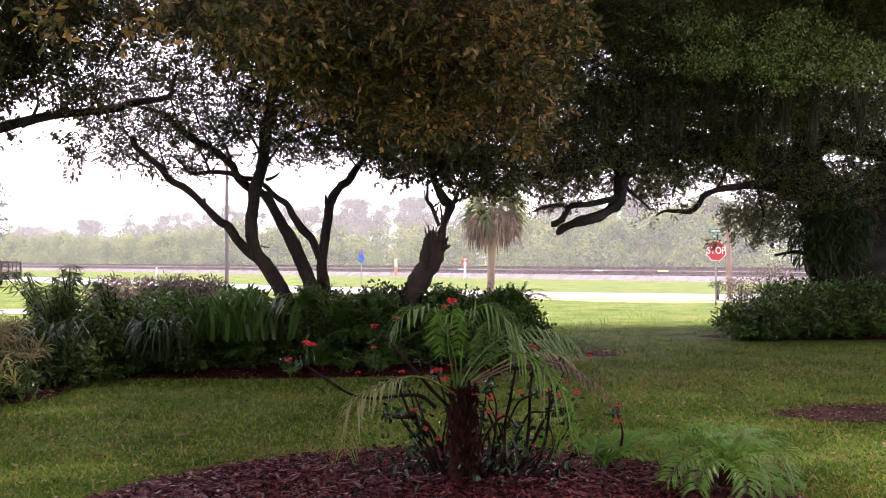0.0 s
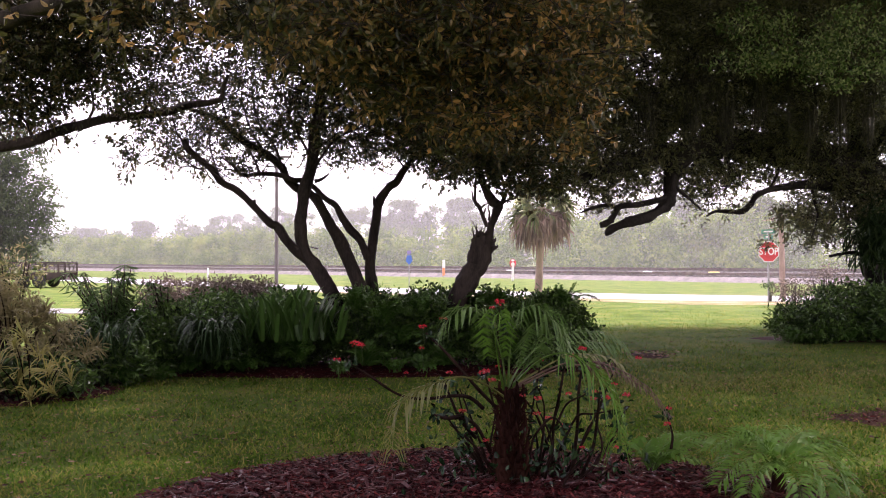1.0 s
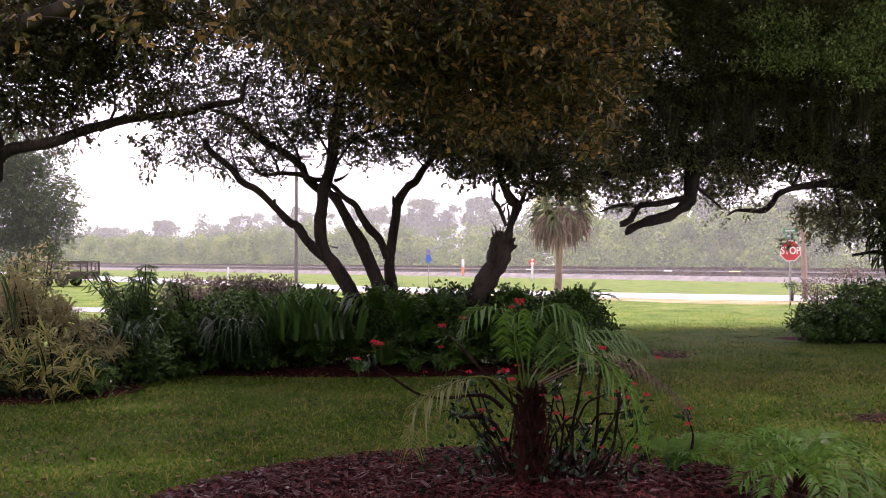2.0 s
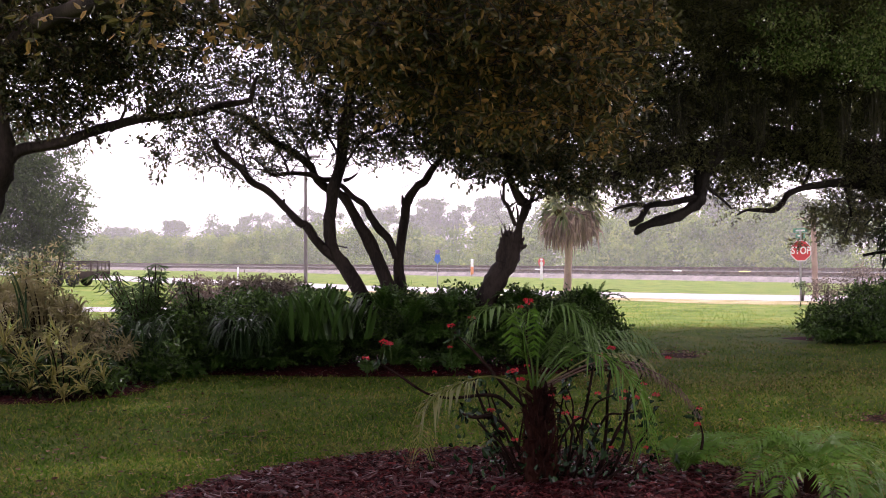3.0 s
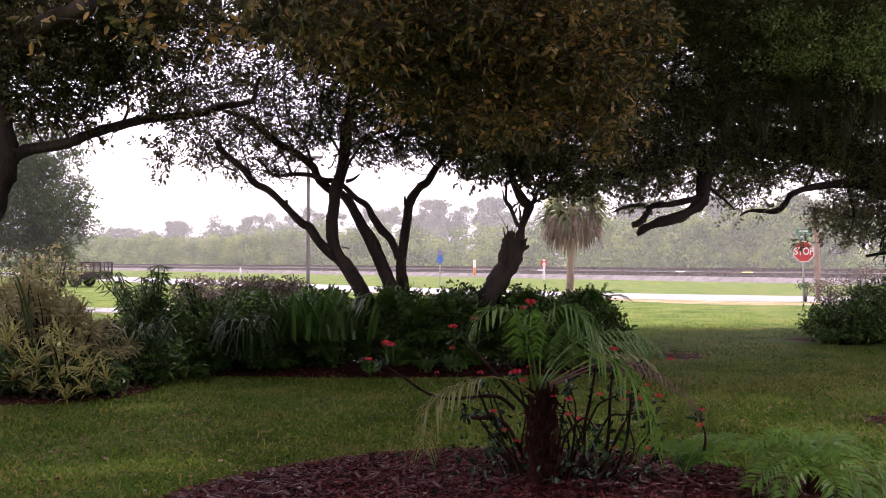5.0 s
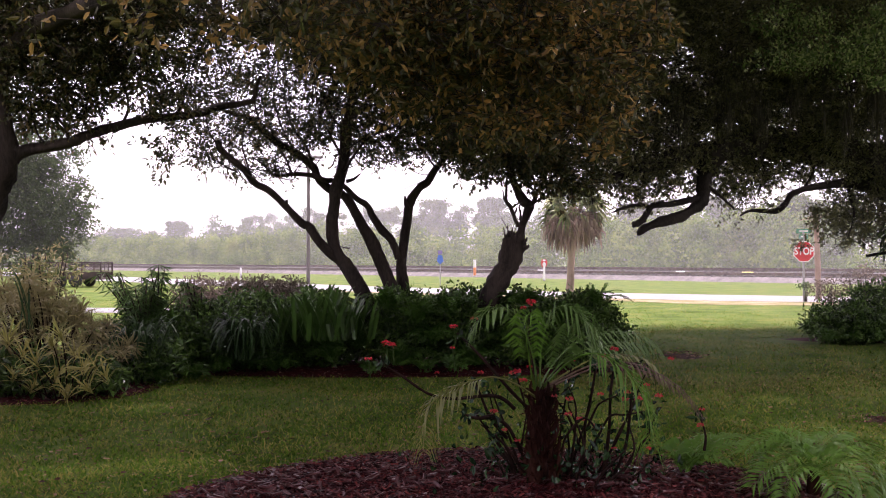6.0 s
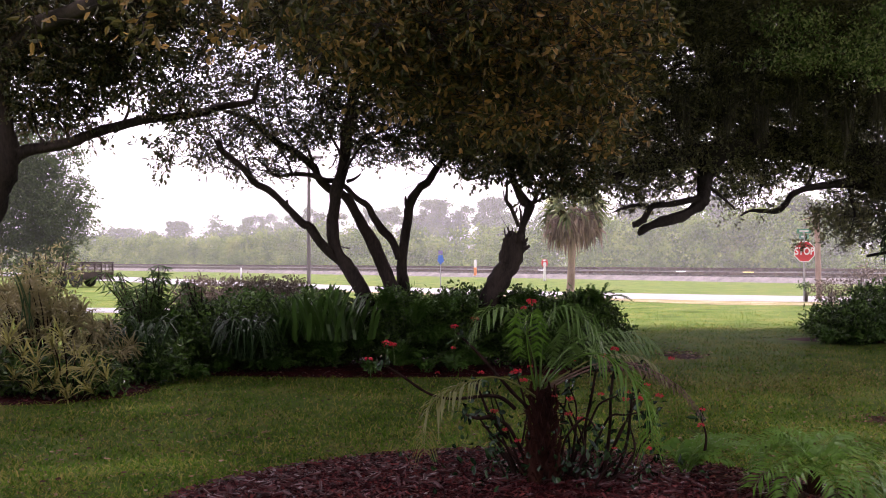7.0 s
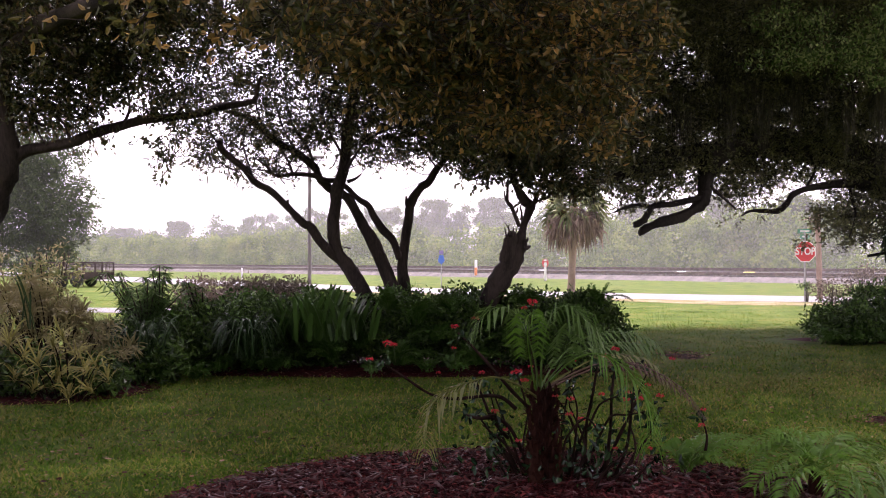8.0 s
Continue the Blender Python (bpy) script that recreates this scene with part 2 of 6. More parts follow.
# ---------------------------------------------------------------- ground, road, tracks
def strip(name, far, near, z, material, label, category, thick=0.0):
    bm = bmesh.new()
    a = [bm.verts.new((x, y, z)) for x, y in far]
    b = [bm.verts.new((x, y, z)) for x, y in near]
    for i in range(len(a) - 1):
        bm.faces.new((b[i], b[i + 1], a[i + 1], a[i]))
    return tagged(solid(name, bm, material), label, category, kind="structure")


bm = bmesh.new()
bmesh.ops.create_grid(bm, x_segments=40, y_segments=40, size=1500)
tagged(solid("ground", bm, M["lawn"]), "flat lawn of coarse green grass with worn patches", "ground", kind="structure")

strip("road", [(-160, 250), (-60, 125), (-29, 85), (-4, 53.5), (6.6, 43.5), (12, 40.5), (15, 39), (30, 32), (80, 12)],
      [(-160, 232), (-60, 112), (-22, 65), (-6, 46.5), (5.7, 37.5), (10.2, 34.5), (13.2, 33.6), (28, 27.5), (80, 6)], 0.012, M["asphalt"],
      "wet pale asphalt road shining in the rain", "road")
M["verge"] = surface("sandy_verge", (0.10, 0.10, 0.045), (0.26, 0.21, 0.14), 0.95, 0.8, 12, 0.5, third=(0.17, 0.15, 0.075), spec=0.05)
strip("verge", [(-6, 46.6), (5.7, 37.6), (10.2, 34.6), (13.2, 33.7), (28, 27.6)], [(-6, 45.2), (5.2, 35.6), (9.4, 31.4), (12.2, 30.9), (27, 26.0)], 0.008, M["verge"], "sandy worn verge along the road", "verge")
strip("driveway", [(-40, 33), (-14, 30), (-5, 28.6)], [(-40, 29), (-14, 27), (-5, 26.6)], 0.010, M["asphalt"], "wet concrete driveway crossing the lawn", "driveway")

TR, NR = Vector((0.67, -0.742, 0)), Vector((0.742, 0.67, 0))


def along(s, off, z=0.0):
    p = TR * s + NR * off
    return (p.x, p.y, z)


bm = bmesh.new()
prof = [(58.1, 0.0), (58.8, 0.35), (61.6, 0.35), (63.4, 0.62), (67.4, 0.62), (70.5, 0.0)]
rows = [[bm.verts.new(along(s, o, z)) for o, z in prof] for s in range(-260, 121, 4)]
for r0, r1 in zip(rows, rows[1:]):
    for i in range(len(prof) - 1):
        bm.faces.new((r0[i], r1[i], r1[i + 1], r0[i + 1]))
tagged(solid("track_bed", bm, M["ballast"], smooth=False), "grey stone ballast bank under the railway", "railway bed", kind="structure")

for off, z in ((60.1, 0.35), (65.4, 0.62)):
    tr = thing("railway_track", "rusty steel railway track on sleepers and grey ballast", "railway track", "railway tracks")
    for g in (-0.72, 0.72):
        bm = bmesh.new()
        for w, z0, z1 in ((0.075, 0.10, 0.13), (0.012, 0.13, 0.25), (0.037, 0.25, 0.29)):
            box(bm, -260, 120, -w, w, z + z0, z + z1)
        m = Matrix(((TR.x, NR.x, 0, 0), (TR.y, NR.y, 0, 0), (0, 0, 1, 0), (0, 0, 0, 1))) @ Matrix.Translation((0, off + g, 0))
        bmesh.ops.transform(bm, matrix=m, verts=bm.verts)
        solid("rail", bm, M["rail"], tr, smooth=False)
    bm = bmesh.new()
    m = Matrix(((TR.x, NR.x, 0, 0), (TR.y, NR.y, 0, 0), (0, 0, 1, 0), (0, 0, 0, 1)))
    for i in range(600):
        s = -240 + i * 0.6
        box(bm, s, s + 0.22, off - 1.25, off + 1.25, z - 0.05, z + 0.1, m)
    tagged(solid("sleepers", bm, M["tie"], tr, smooth=False), kind="stuff")

# ---------------------------------------------------------------- woods behind the tracks
rng = np.random.default_rng(11)
blobs = []
for s in np.arange(-250, 110, 2.0):
    for k in range(3):
        o = 75 + rng.uniform(-1, 3) + 4 * k
        h = (rng.uniform(1.6, 3.4) if k == 0 else rng.uniform(3.6, 5.4) + 0.9 * k) + 0.8 * math.sin(s * 0.09)
        x, y, _ = along(s + rng.uniform(-1, 1), o)
        blobs.append((x, y, h * 0.45, rng.uniform(1.1, 2.2), 1.7, h * 0.55))
tagged(crown("roadside_bushes", blobs, 250000, 0.42, 0.25, M["far_leaf"], None, 12, 0.5, 24, fine=False, shell=0.35),
       "dense band of green bushes beyond the railway in mist", "bushes", kind="stuff")
blobs = []
for s in np.arange(-330, 150, 2.6):
    o = 104 + rng.uniform(-4, 26)
    h = rng.uniform(7.0, 10.2) + 1.4 * math.sin(s * 0.06)
    x, y, _ = along(s, o)
    blobs.append((x, y, h * 0.5, 3.2, 3.2, h * 0.5))
    if rng.uniform() < 0.5:
        blobs.append((x + rng.normal(), y, h * 0.98, 1.5, 1.5, 0.9))
tagged(crown("far_woods", blobs, 170000, 0.62, 0.4, M["far_tree"], None, 13, 0.5, 24, fine=False, shell=0.5),
       "misty grey-green woods on the skyline", "woods", kind="stuff")

# ---------------------------------------------------------------- added wall and roof behind the camera, out of view
M["stucco"] = surface("pale_stucco", (0.45, 0.42, 0.36), (0.6, 0.57, 0.5), 0.9, 2, 60, 0.3)
# Assumed wall: closes the place and holds back light from behind.
bm = bmesh.new()
box(bm, -12, 12, -2.6, -2.35, 0, 2.7)
tagged(solid("unseen_wall", bm, M["stucco"], smooth=False), "plain pale stucco wall added out of view behind the garden", "wall", kind="structure")
# Unseen slab, added to cut the light from above and behind.
bm = bmesh.new()
box(bm, -12.5, 12.5, -7, -0.9, 2.71, 2.9)
tagged(solid("unseen_roof", bm, M["stucco"], smooth=False), "plain pale roof slab added out of view to block light", "roof", kind="structure")

# ---------------------------------------------------------------- trees
def tree_a():
    t = thing("shade_tree", "dark multi-stemmed shade tree rising from the planted bed", "tree")
    b = M["bark"]
    limb("trunk", [(-0.95, 13.60, 0.57), (-1.06, 13.60, 0.81), (-1.18, 13.60, 1.10), (-1.36, 13.60, 1.39), (-1.51, 13.60, 1.57), (-1.57, 13.60, 1.75), (-1.59, 13.60, 2.00), (-1.56, 13.60, 2.25), (-1.53, 13.60, 2.49), (-1.44, 13.60, 2.82), (-1.40, 13.60, 3.23), (-1.33, 13.60, 3.64), (-1.27, 13.60, 4.06), (-1.21, 13.60, 4.47), (-1.14, 13.60, 4.96), (-1.10, 13.60, 5.46)], [0.136, 0.121, 0.114, 0.104, 0.093, 0.082, 0.082, 0.085, 0.089, 0.082, 0.078, 0.071, 0.061, 0.050, 0.039, 0.029], b, t, 12, 0.35, 0.012)
    limb("limb", [(-1.53, 13.60, 1.53), (-1.64, 13.55, 1.62), (-1.79, 13.50, 1.79), (-1.92, 13.50, 1.99), (-2.02, 13.45, 2.04), (-2.25, 13.40, 2.29), (-2.45, 13.30, 2.49), (-2.65, 13.20, 2.60), (-2.78, 13.10, 2.78), (-2.97, 13.05, 2.94), (-3.08, 13.00, 3.05), (-3.12, 13.00, 3.16)], [0.071, 0.068, 0.060, 0.057, 0.053, 0.050, 0.049, 0.045, 0.044, 0.044, 0.048, 0.037], b, t, 10, 0.35, 0.012)
    limb("limb", [(-0.66, 14.00, 0.58), (-0.71, 14.00, 0.83), (-0.78, 14.00, 1.17), (-0.91, 14.00, 1.48), (-1.06, 14.00, 1.80), (-1.23, 14.00, 2.07), (-1.35, 14.00, 2.32), (-1.47, 14.00, 2.47), (-1.61, 14.00, 2.51), (-1.82, 14.00, 2.68), (-1.93, 14.00, 2.89), (-2.17, 14.00, 3.10), (-2.42, 14.00, 3.23), (-2.66, 14.00, 3.41), (-2.87, 14.00, 3.59), (-3.04, 14.00, 3.67), (-3.26, 14.00, 3.74), (-3.48, 14.00, 3.88)], [0.139, 0.124, 0.110, 0.096, 0.088, 0.081, 0.077, 0.070, 0.063, 0.059, 0.055, 0.055, 0.051, 0.048, 0.044, 0.037, 0.026, 0.015], b, t, 10, 0.35, 0.012)
    limb("limb", [(-0.60, 14.15, 0.57), (-0.61, 14.15, 0.91), (-0.60, 14.15, 1.17), (-0.61, 14.15, 1.44), (-0.57, 14.15, 1.80), (-0.52, 14.15, 2.18), (-0.49, 14.15, 2.36), (-0.36, 14.15, 2.58), (-0.22, 14.15, 2.68), (-0.08, 14.15, 2.89), (0.17, 14.15, 3.17), (0.38, 14.15, 3.29), (0.58, 14.15, 3.54), (0.79, 14.15, 3.85)], [0.126, 0.115, 0.097, 0.078, 0.070, 0.067, 0.067, 0.059, 0.056, 0.048, 0.044, 0.037, 0.030, 0.018], b, t, 10, 0.35, 0.012)
    limb("limb", [(-0.65, 14.10, 1.53), (-0.75, 14.10, 1.80), (-0.92, 14.10, 1.97), (-1.06, 14.10, 2.18), (-1.13, 14.10, 2.33), (-1.27, 14.05, 2.42), (-1.43, 14.00, 2.57), (-1.57, 13.90, 2.67), (-1.72, 13.80, 2.67), (-1.92, 13.70, 2.74), (-2.14, 13.60, 2.75), (-2.40, 13.50, 2.72), (-2.55, 13.40, 2.86), (-2.70, 13.30, 2.97)], [0.056, 0.056, 0.059, 0.052, 0.048, 0.044, 0.040, 0.037, 0.037, 0.036, 0.029, 0.024, 0.017, 0.010], b, t, 10, 0.35, 0.012)
    limb("stub", [(-0.51, 14.10, 2.26), (-0.55, 14.10, 2.36), (-0.56, 14.10, 2.47)], [0.048, 0.033, 0.011], b, t, 7, 0.35, 0.012)
    limb("stub", [(-1.55, 13.55, 2.02), (-1.63, 13.55, 2.05), (-1.66, 13.55, 2.10)], [0.050, 0.029, 0.014], b, t, 7, 0.35, 0.012)
    limb("stub", [(-1.61, 13.50, 1.64), (-1.67, 13.50, 1.69), (-1.70, 13.50, 1.72)], [0.043, 0.029, 0.014], b, t, 7, 0.35, 0.012)
    limb("stub", [(-2.23, 13.40, 2.30), (-2.22, 13.40, 2.37)], [0.031, 0.014], b, t, 6, 0.35, 0.012)
    limb("twig", [(-1.69, 13.50, 1.69), (-1.77, 13.50, 1.88), (-1.86, 13.50, 2.03)], [0.010, 0.007, 0.003], b, t, 4, 0.35, 0.012)
    limb("twig", [(-1.33, 13.50, 1.67), (-1.47, 13.50, 1.70), (-1.51, 13.50, 1.77)], [0.010, 0.007, 0.003], b, t, 4, 0.35, 0.012)
    limb("branch", [(-1.41, 13.50, 2.77), (-1.24, 13.50, 3.04), (-1.05, 13.50, 3.25), (-0.77, 13.50, 3.40), (-0.46, 13.50, 3.44)], [0.024, 0.021, 0.017, 0.014, 0.007], b, t, 6, 0.35, 0.03)
    limb("branch", [(-1.37, 13.50, 2.63), (-1.27, 13.50, 2.67), (-1.17, 13.50, 2.75)], [0.032, 0.021, 0.010], b, t, 6, 0.35, 0.03)
    limb("branch", [(-1.40, 13.50, 2.93), (-1.62, 13.50, 3.32), (-1.78, 13.50, 3.71), (-1.88, 13.50, 4.20)], [0.021, 0.017, 0.014, 0.007], b, t, 6, 0.35, 0.03)
    limb("branch", [(-1.33, 13.40, 3.49), (-1.08, 13.40, 3.79), (-0.87, 13.40, 4.10), (-0.64, 13.40, 4.47)], [0.024, 0.021, 0.014, 0.010], b, t, 6, 0.35, 0.03)
    limb("branch", [(-1.38, 13.70, 3.33), (-1.62, 13.70, 3.62), (-1.77, 13.70, 3.99)], [0.022, 0.018, 0.015], b, t, 6, 0.35, 0.03)
    limb("branch", [(-1.91, 13.90, 2.85), (-2.01, 13.90, 3.17), (-2.22, 13.90, 3.52), (-2.34, 13.90, 4.03)], [0.022, 0.018, 0.015, 0.011], b, t, 6, 0.35, 0.03)
    limb("branch", [(-2.17, 13.60, 2.75), (-2.25, 13.60, 2.95), (-2.35, 13.60, 3.13)], [0.017, 0.014, 0.010], b, t, 6, 0.35, 0.03)
    limb("branch", [(-2.16, 13.90, 3.09), (-2.37, 13.90, 3.48), (-2.49, 13.90, 3.99)], [0.022, 0.015, 0.011], b, t, 6, 0.35, 0.03)
    limb("branch", [(-2.63, 13.80, 3.38), (-2.74, 13.80, 3.76), (-2.79, 13.80, 4.26)], [0.018, 0.015, 0.010], b, t, 6, 0.35, 0.03)
    limb("branch", [(-2.65, 13.20, 2.60), (-2.82, 13.20, 3.09), (-2.77, 13.20, 3.42)], [0.014, 0.010, 0.007], b, t, 6, 0.35, 0.03)
    limb("branch", [(-2.83, 13.80, 3.56), (-3.03, 13.80, 3.34), (-3.22, 13.80, 3.11)], [0.018, 0.015, 0.007], b, t, 6, 0.35, 0.03)
    limb("branch", [(-3.11, 13.00, 3.11), (-3.23, 13.00, 3.27), (-3.28, 13.00, 3.51)], [0.014, 0.010, 0.007], b, t, 6, 0.35, 0.03)
    limb("branch", [(0.17, 14.00, 3.15), (0.14, 14.00, 3.50), (-0.03, 14.00, 3.83)], [0.022, 0.015, 0.011], b, t, 6, 0.35, 0.03)
    limb("branch", [(-0.08, 14.00, 2.88), (-0.27, 14.00, 3.13), (-0.37, 14.00, 3.37)], [0.015, 0.011, 0.007], b, t, 6, 0.35, 0.03)
    limb("branch", [(-1.28, 13.60, 3.97), (-1.48, 13.60, 4.39), (-1.60, 13.60, 4.80)], [0.025, 0.017, 0.010], b, t, 6, 0.35, 0.03)
    limb("branch", [(-1.22, 13.50, 4.28), (-0.91, 13.50, 4.61), (-0.69, 13.50, 4.94)], [0.024, 0.017, 0.010], b, t, 6, 0.35, 0.03)
    rng = np.random.default_rng(5)
    roots = [(-1.46, 13.60, 2.82), (-1.40, 13.60, 3.23), (-1.33, 13.60, 3.64), (-1.27, 13.60, 4.06), (-1.93, 14.00, 2.89), (-2.17, 14.00, 3.10), (-2.42, 14.00, 3.23), (-2.66, 14.00, 3.41), (-2.87, 14.00, 3.59), (-2.14, 13.60, 2.75), (-2.40, 13.50, 2.72), (-2.78, 13.10, 2.78), (-2.97, 13.05, 2.94), (-1.05, 13.50, 3.25), (-0.77, 13.50, 3.40), (-0.08, 14.10, 2.89), (0.17, 14.10, 3.16), (-1.78, 13.50, 3.71), (-1.08, 13.40, 3.79), (-2.49, 13.90, 3.99), (-2.34, 13.90, 4.03)]
    for i in range(84):                           # fine side branches through the crown
        p = Vector(roots[i % len(roots)]) + Vector(rng.normal(size=3)) * 0.08
        d = Vector((rng.normal() * 0.8, rng.normal() * 0.5, rng.uniform(-0.25, 1.0))).normalized() * rng.uniform(0.3, 0.85)
        limb("branch", [p, p + d * 0.5 + Vector(rng.normal(size=3)) * 0.05, p + d + Vector((0, 0, rng.normal() * 0.08))], [0.010, 0.006, 0.003], b, t, 4, 0.1, 0.03, i)
    twig_crown("crown", [(-2.44, 14.20, 5.04) + (2.6, 1.4, 0.75, 0.75), (-2.66, 14.00, 3.80) + (1.7, 1.2, 0.62, 1.3), (-2.79, 13.80, 3.01) + (0.9, 0.7, 0.30, 1.4), (-3.66, 13.60, 3.20) + (0.45, 0.5, 0.38, 1.1), (-1.22, 14.00, 3.59) + (0.9, 1.0, 0.55, 1.4),
                         (-0.97, 14.00, 3.12) + (0.6, 0.7, 0.36, 1.0), (-0.20, 14.00, 3.71) + (0.9, 1.2, 0.7, 1.4), (0.64, 14.00, 4.05) + (1.4, 1.2, 1.1, 1.6), (-0.71, 14.00, 5.24) + (2.4, 2, 0.75, 2.0), (-1.17, 13.40, 4.51) + (1.1, 0.9, 0.6, 1.6), (0.63, 13.60, 3.40) + (1.0, 1.0, 0.5, 1.6)],
               6400, 15, 0.064, 0.028, M["leaf_tree"], b, t, 21, 0.36)
    return t


def tree_b():
    t = thing("leaning_tree", "dark leaning tree with a broken stub in the planted bed", "tree")
    b = M["bark"]
    limb("trunk", [(0.51, 13.20, 0.62), (0.62, 13.20, 0.83), (0.76, 13.20, 1.13), (0.91, 13.20, 1.37), (1.00, 13.20, 1.55), (1.08, 13.20, 1.73), (1.11, 13.20, 1.89), (1.14, 13.20, 2.02), (1.19, 13.20, 2.13), (1.23, 13.20, 2.27), (1.16, 13.20, 2.34), (1.08, 13.20, 2.45), (1.02, 13.20, 2.58), (0.96, 13.20, 2.78), (0.92, 13.20, 3.02), (0.90, 13.20, 3.34), (0.87, 13.20, 3.74)], [0.179, 0.158, 0.147, 0.136, 0.129, 0.100, 0.061, 0.054, 0.058, 0.065, 0.061, 0.054, 0.050, 0.047, 0.043, 0.040, 0.029], b, t, 12, 0.5, 0.012)
    limb("stub", [(0.89, 13.12, 1.45), (0.94, 13.12, 1.63), (0.97, 13.12, 1.79), (0.97, 13.12, 1.86)], [0.086, 0.093, 0.082, 0.068], b, t, 10, 0.7, 0.012)
    limb("limb", [(1.22, 13.15, 2.25), (1.29, 13.15, 2.33), (1.34, 13.15, 2.46), (1.39, 13.15, 2.53), (1.46, 13.15, 2.68)], [0.047, 0.032, 0.025, 0.018, 0.014], b, t, 8, 0.35, 0.012)
    limb("stub", [(1.25, 13.10, 2.28), (1.32, 13.10, 2.33), (1.38, 13.10, 2.35)], [0.035, 0.022, 0.007], b, t, 7, 0.35, 0.012)
    limb("limb", [(1.07, 13.10, 1.97), (1.03, 13.10, 2.08), (0.96, 13.10, 2.24), (0.90, 13.10, 2.32), (0.90, 13.10, 2.46), (0.91, 13.10, 2.63)], [0.029, 0.029, 0.029, 0.025, 0.018, 0.014], b, t, 8, 0.35, 0.012)
    limb("stub", [(0.91, 13.10, 2.31), (0.87, 13.10, 2.36), (0.85, 13.10, 2.48)], [0.022, 0.014, 0.007], b, t, 6, 0.35, 0.012)
    limb("stub", [(1.01, 13.10, 2.14), (1.04, 13.10, 2.20), (1.04, 13.10, 2.24)], [0.018, 0.014, 0.007], b, t, 6, 0.35, 0.012)
    limb("limb", [(1.10, 13.10, 2.06), (1.10, 13.10, 2.17), (1.08, 13.10, 2.25), (1.12, 13.10, 2.31)], [0.018, 0.014, 0.011, 0.007], b, t, 6, 0.35, 0.012)
    limb("stub", [(1.14, 13.10, 1.76), (1.18, 13.10, 1.79), (1.19, 13.10, 1.82)], [0.035, 0.022, 0.007], b, t, 6, 0.35, 0.012)
    limb("stub", [(1.15, 13.10, 1.67), (1.20, 13.10, 1.69), (1.22, 13.10, 1.71)], [0.042, 0.025, 0.011], b, t, 6, 0.35, 0.012)
    limb("splinter", [(0.91, 13.08, 1.78), (0.88, 13.08, 1.86), (0.86, 13.08, 1.97)], [0.022, 0.014, 0.004], b, t, 4, 0.1, 0.004)
    limb("splinter", [(0.93, 13.08, 1.84), (0.92, 13.08, 1.93), (0.92, 13.08, 2.01)], [0.018, 0.011, 0.004], b, t, 4, 0.1, 0.004)
    limb("splinter", [(0.97, 13.08, 1.84), (0.98, 13.08, 1.91), (0.99, 13.08, 1.97)], [0.022, 0.014, 0.004], b, t, 4, 0.1, 0.004)
    limb("splinter", [(1.01, 13.08, 1.82), (1.02, 13.08, 1.90), (1.03, 13.08, 1.95)], [0.018, 0.011, 0.004], b, t, 4, 0.1, 0.004)
    limb("splinter", [(0.89, 13.08, 1.75), (0.86, 13.08, 1.78), (0.84, 13.08, 1.79)], [0.018, 0.011, 0.004], b, t, 4, 0.1, 0.004)
    limb("splinter", [(0.95, 13.08, 1.86), (0.90, 13.08, 1.97), (0.82, 13.08, 2.11), (0.76, 13.08, 2.22)], [0.014, 0.007, 0.004, 0.004], b, t, 4, 0.1, 0.004)
    twig_crown("crown", [(0.93, 13.20, 3.07) + (0.95, 1.0, 0.5, 1.2), (1.65, 13.20, 3.11) + (0.9, 1.0, 0.65, 1.4), (1.41, 13.20, 4.23) + (1.7, 1.2, 0.95, 1.3), (1.70, 13.00, 2.53) + (0.5, 0.6, 0.16, 0.7)], 1900, 12, 0.085, 0.04, M["leaf_tree"], b, t, 22, 0.32)
    return t


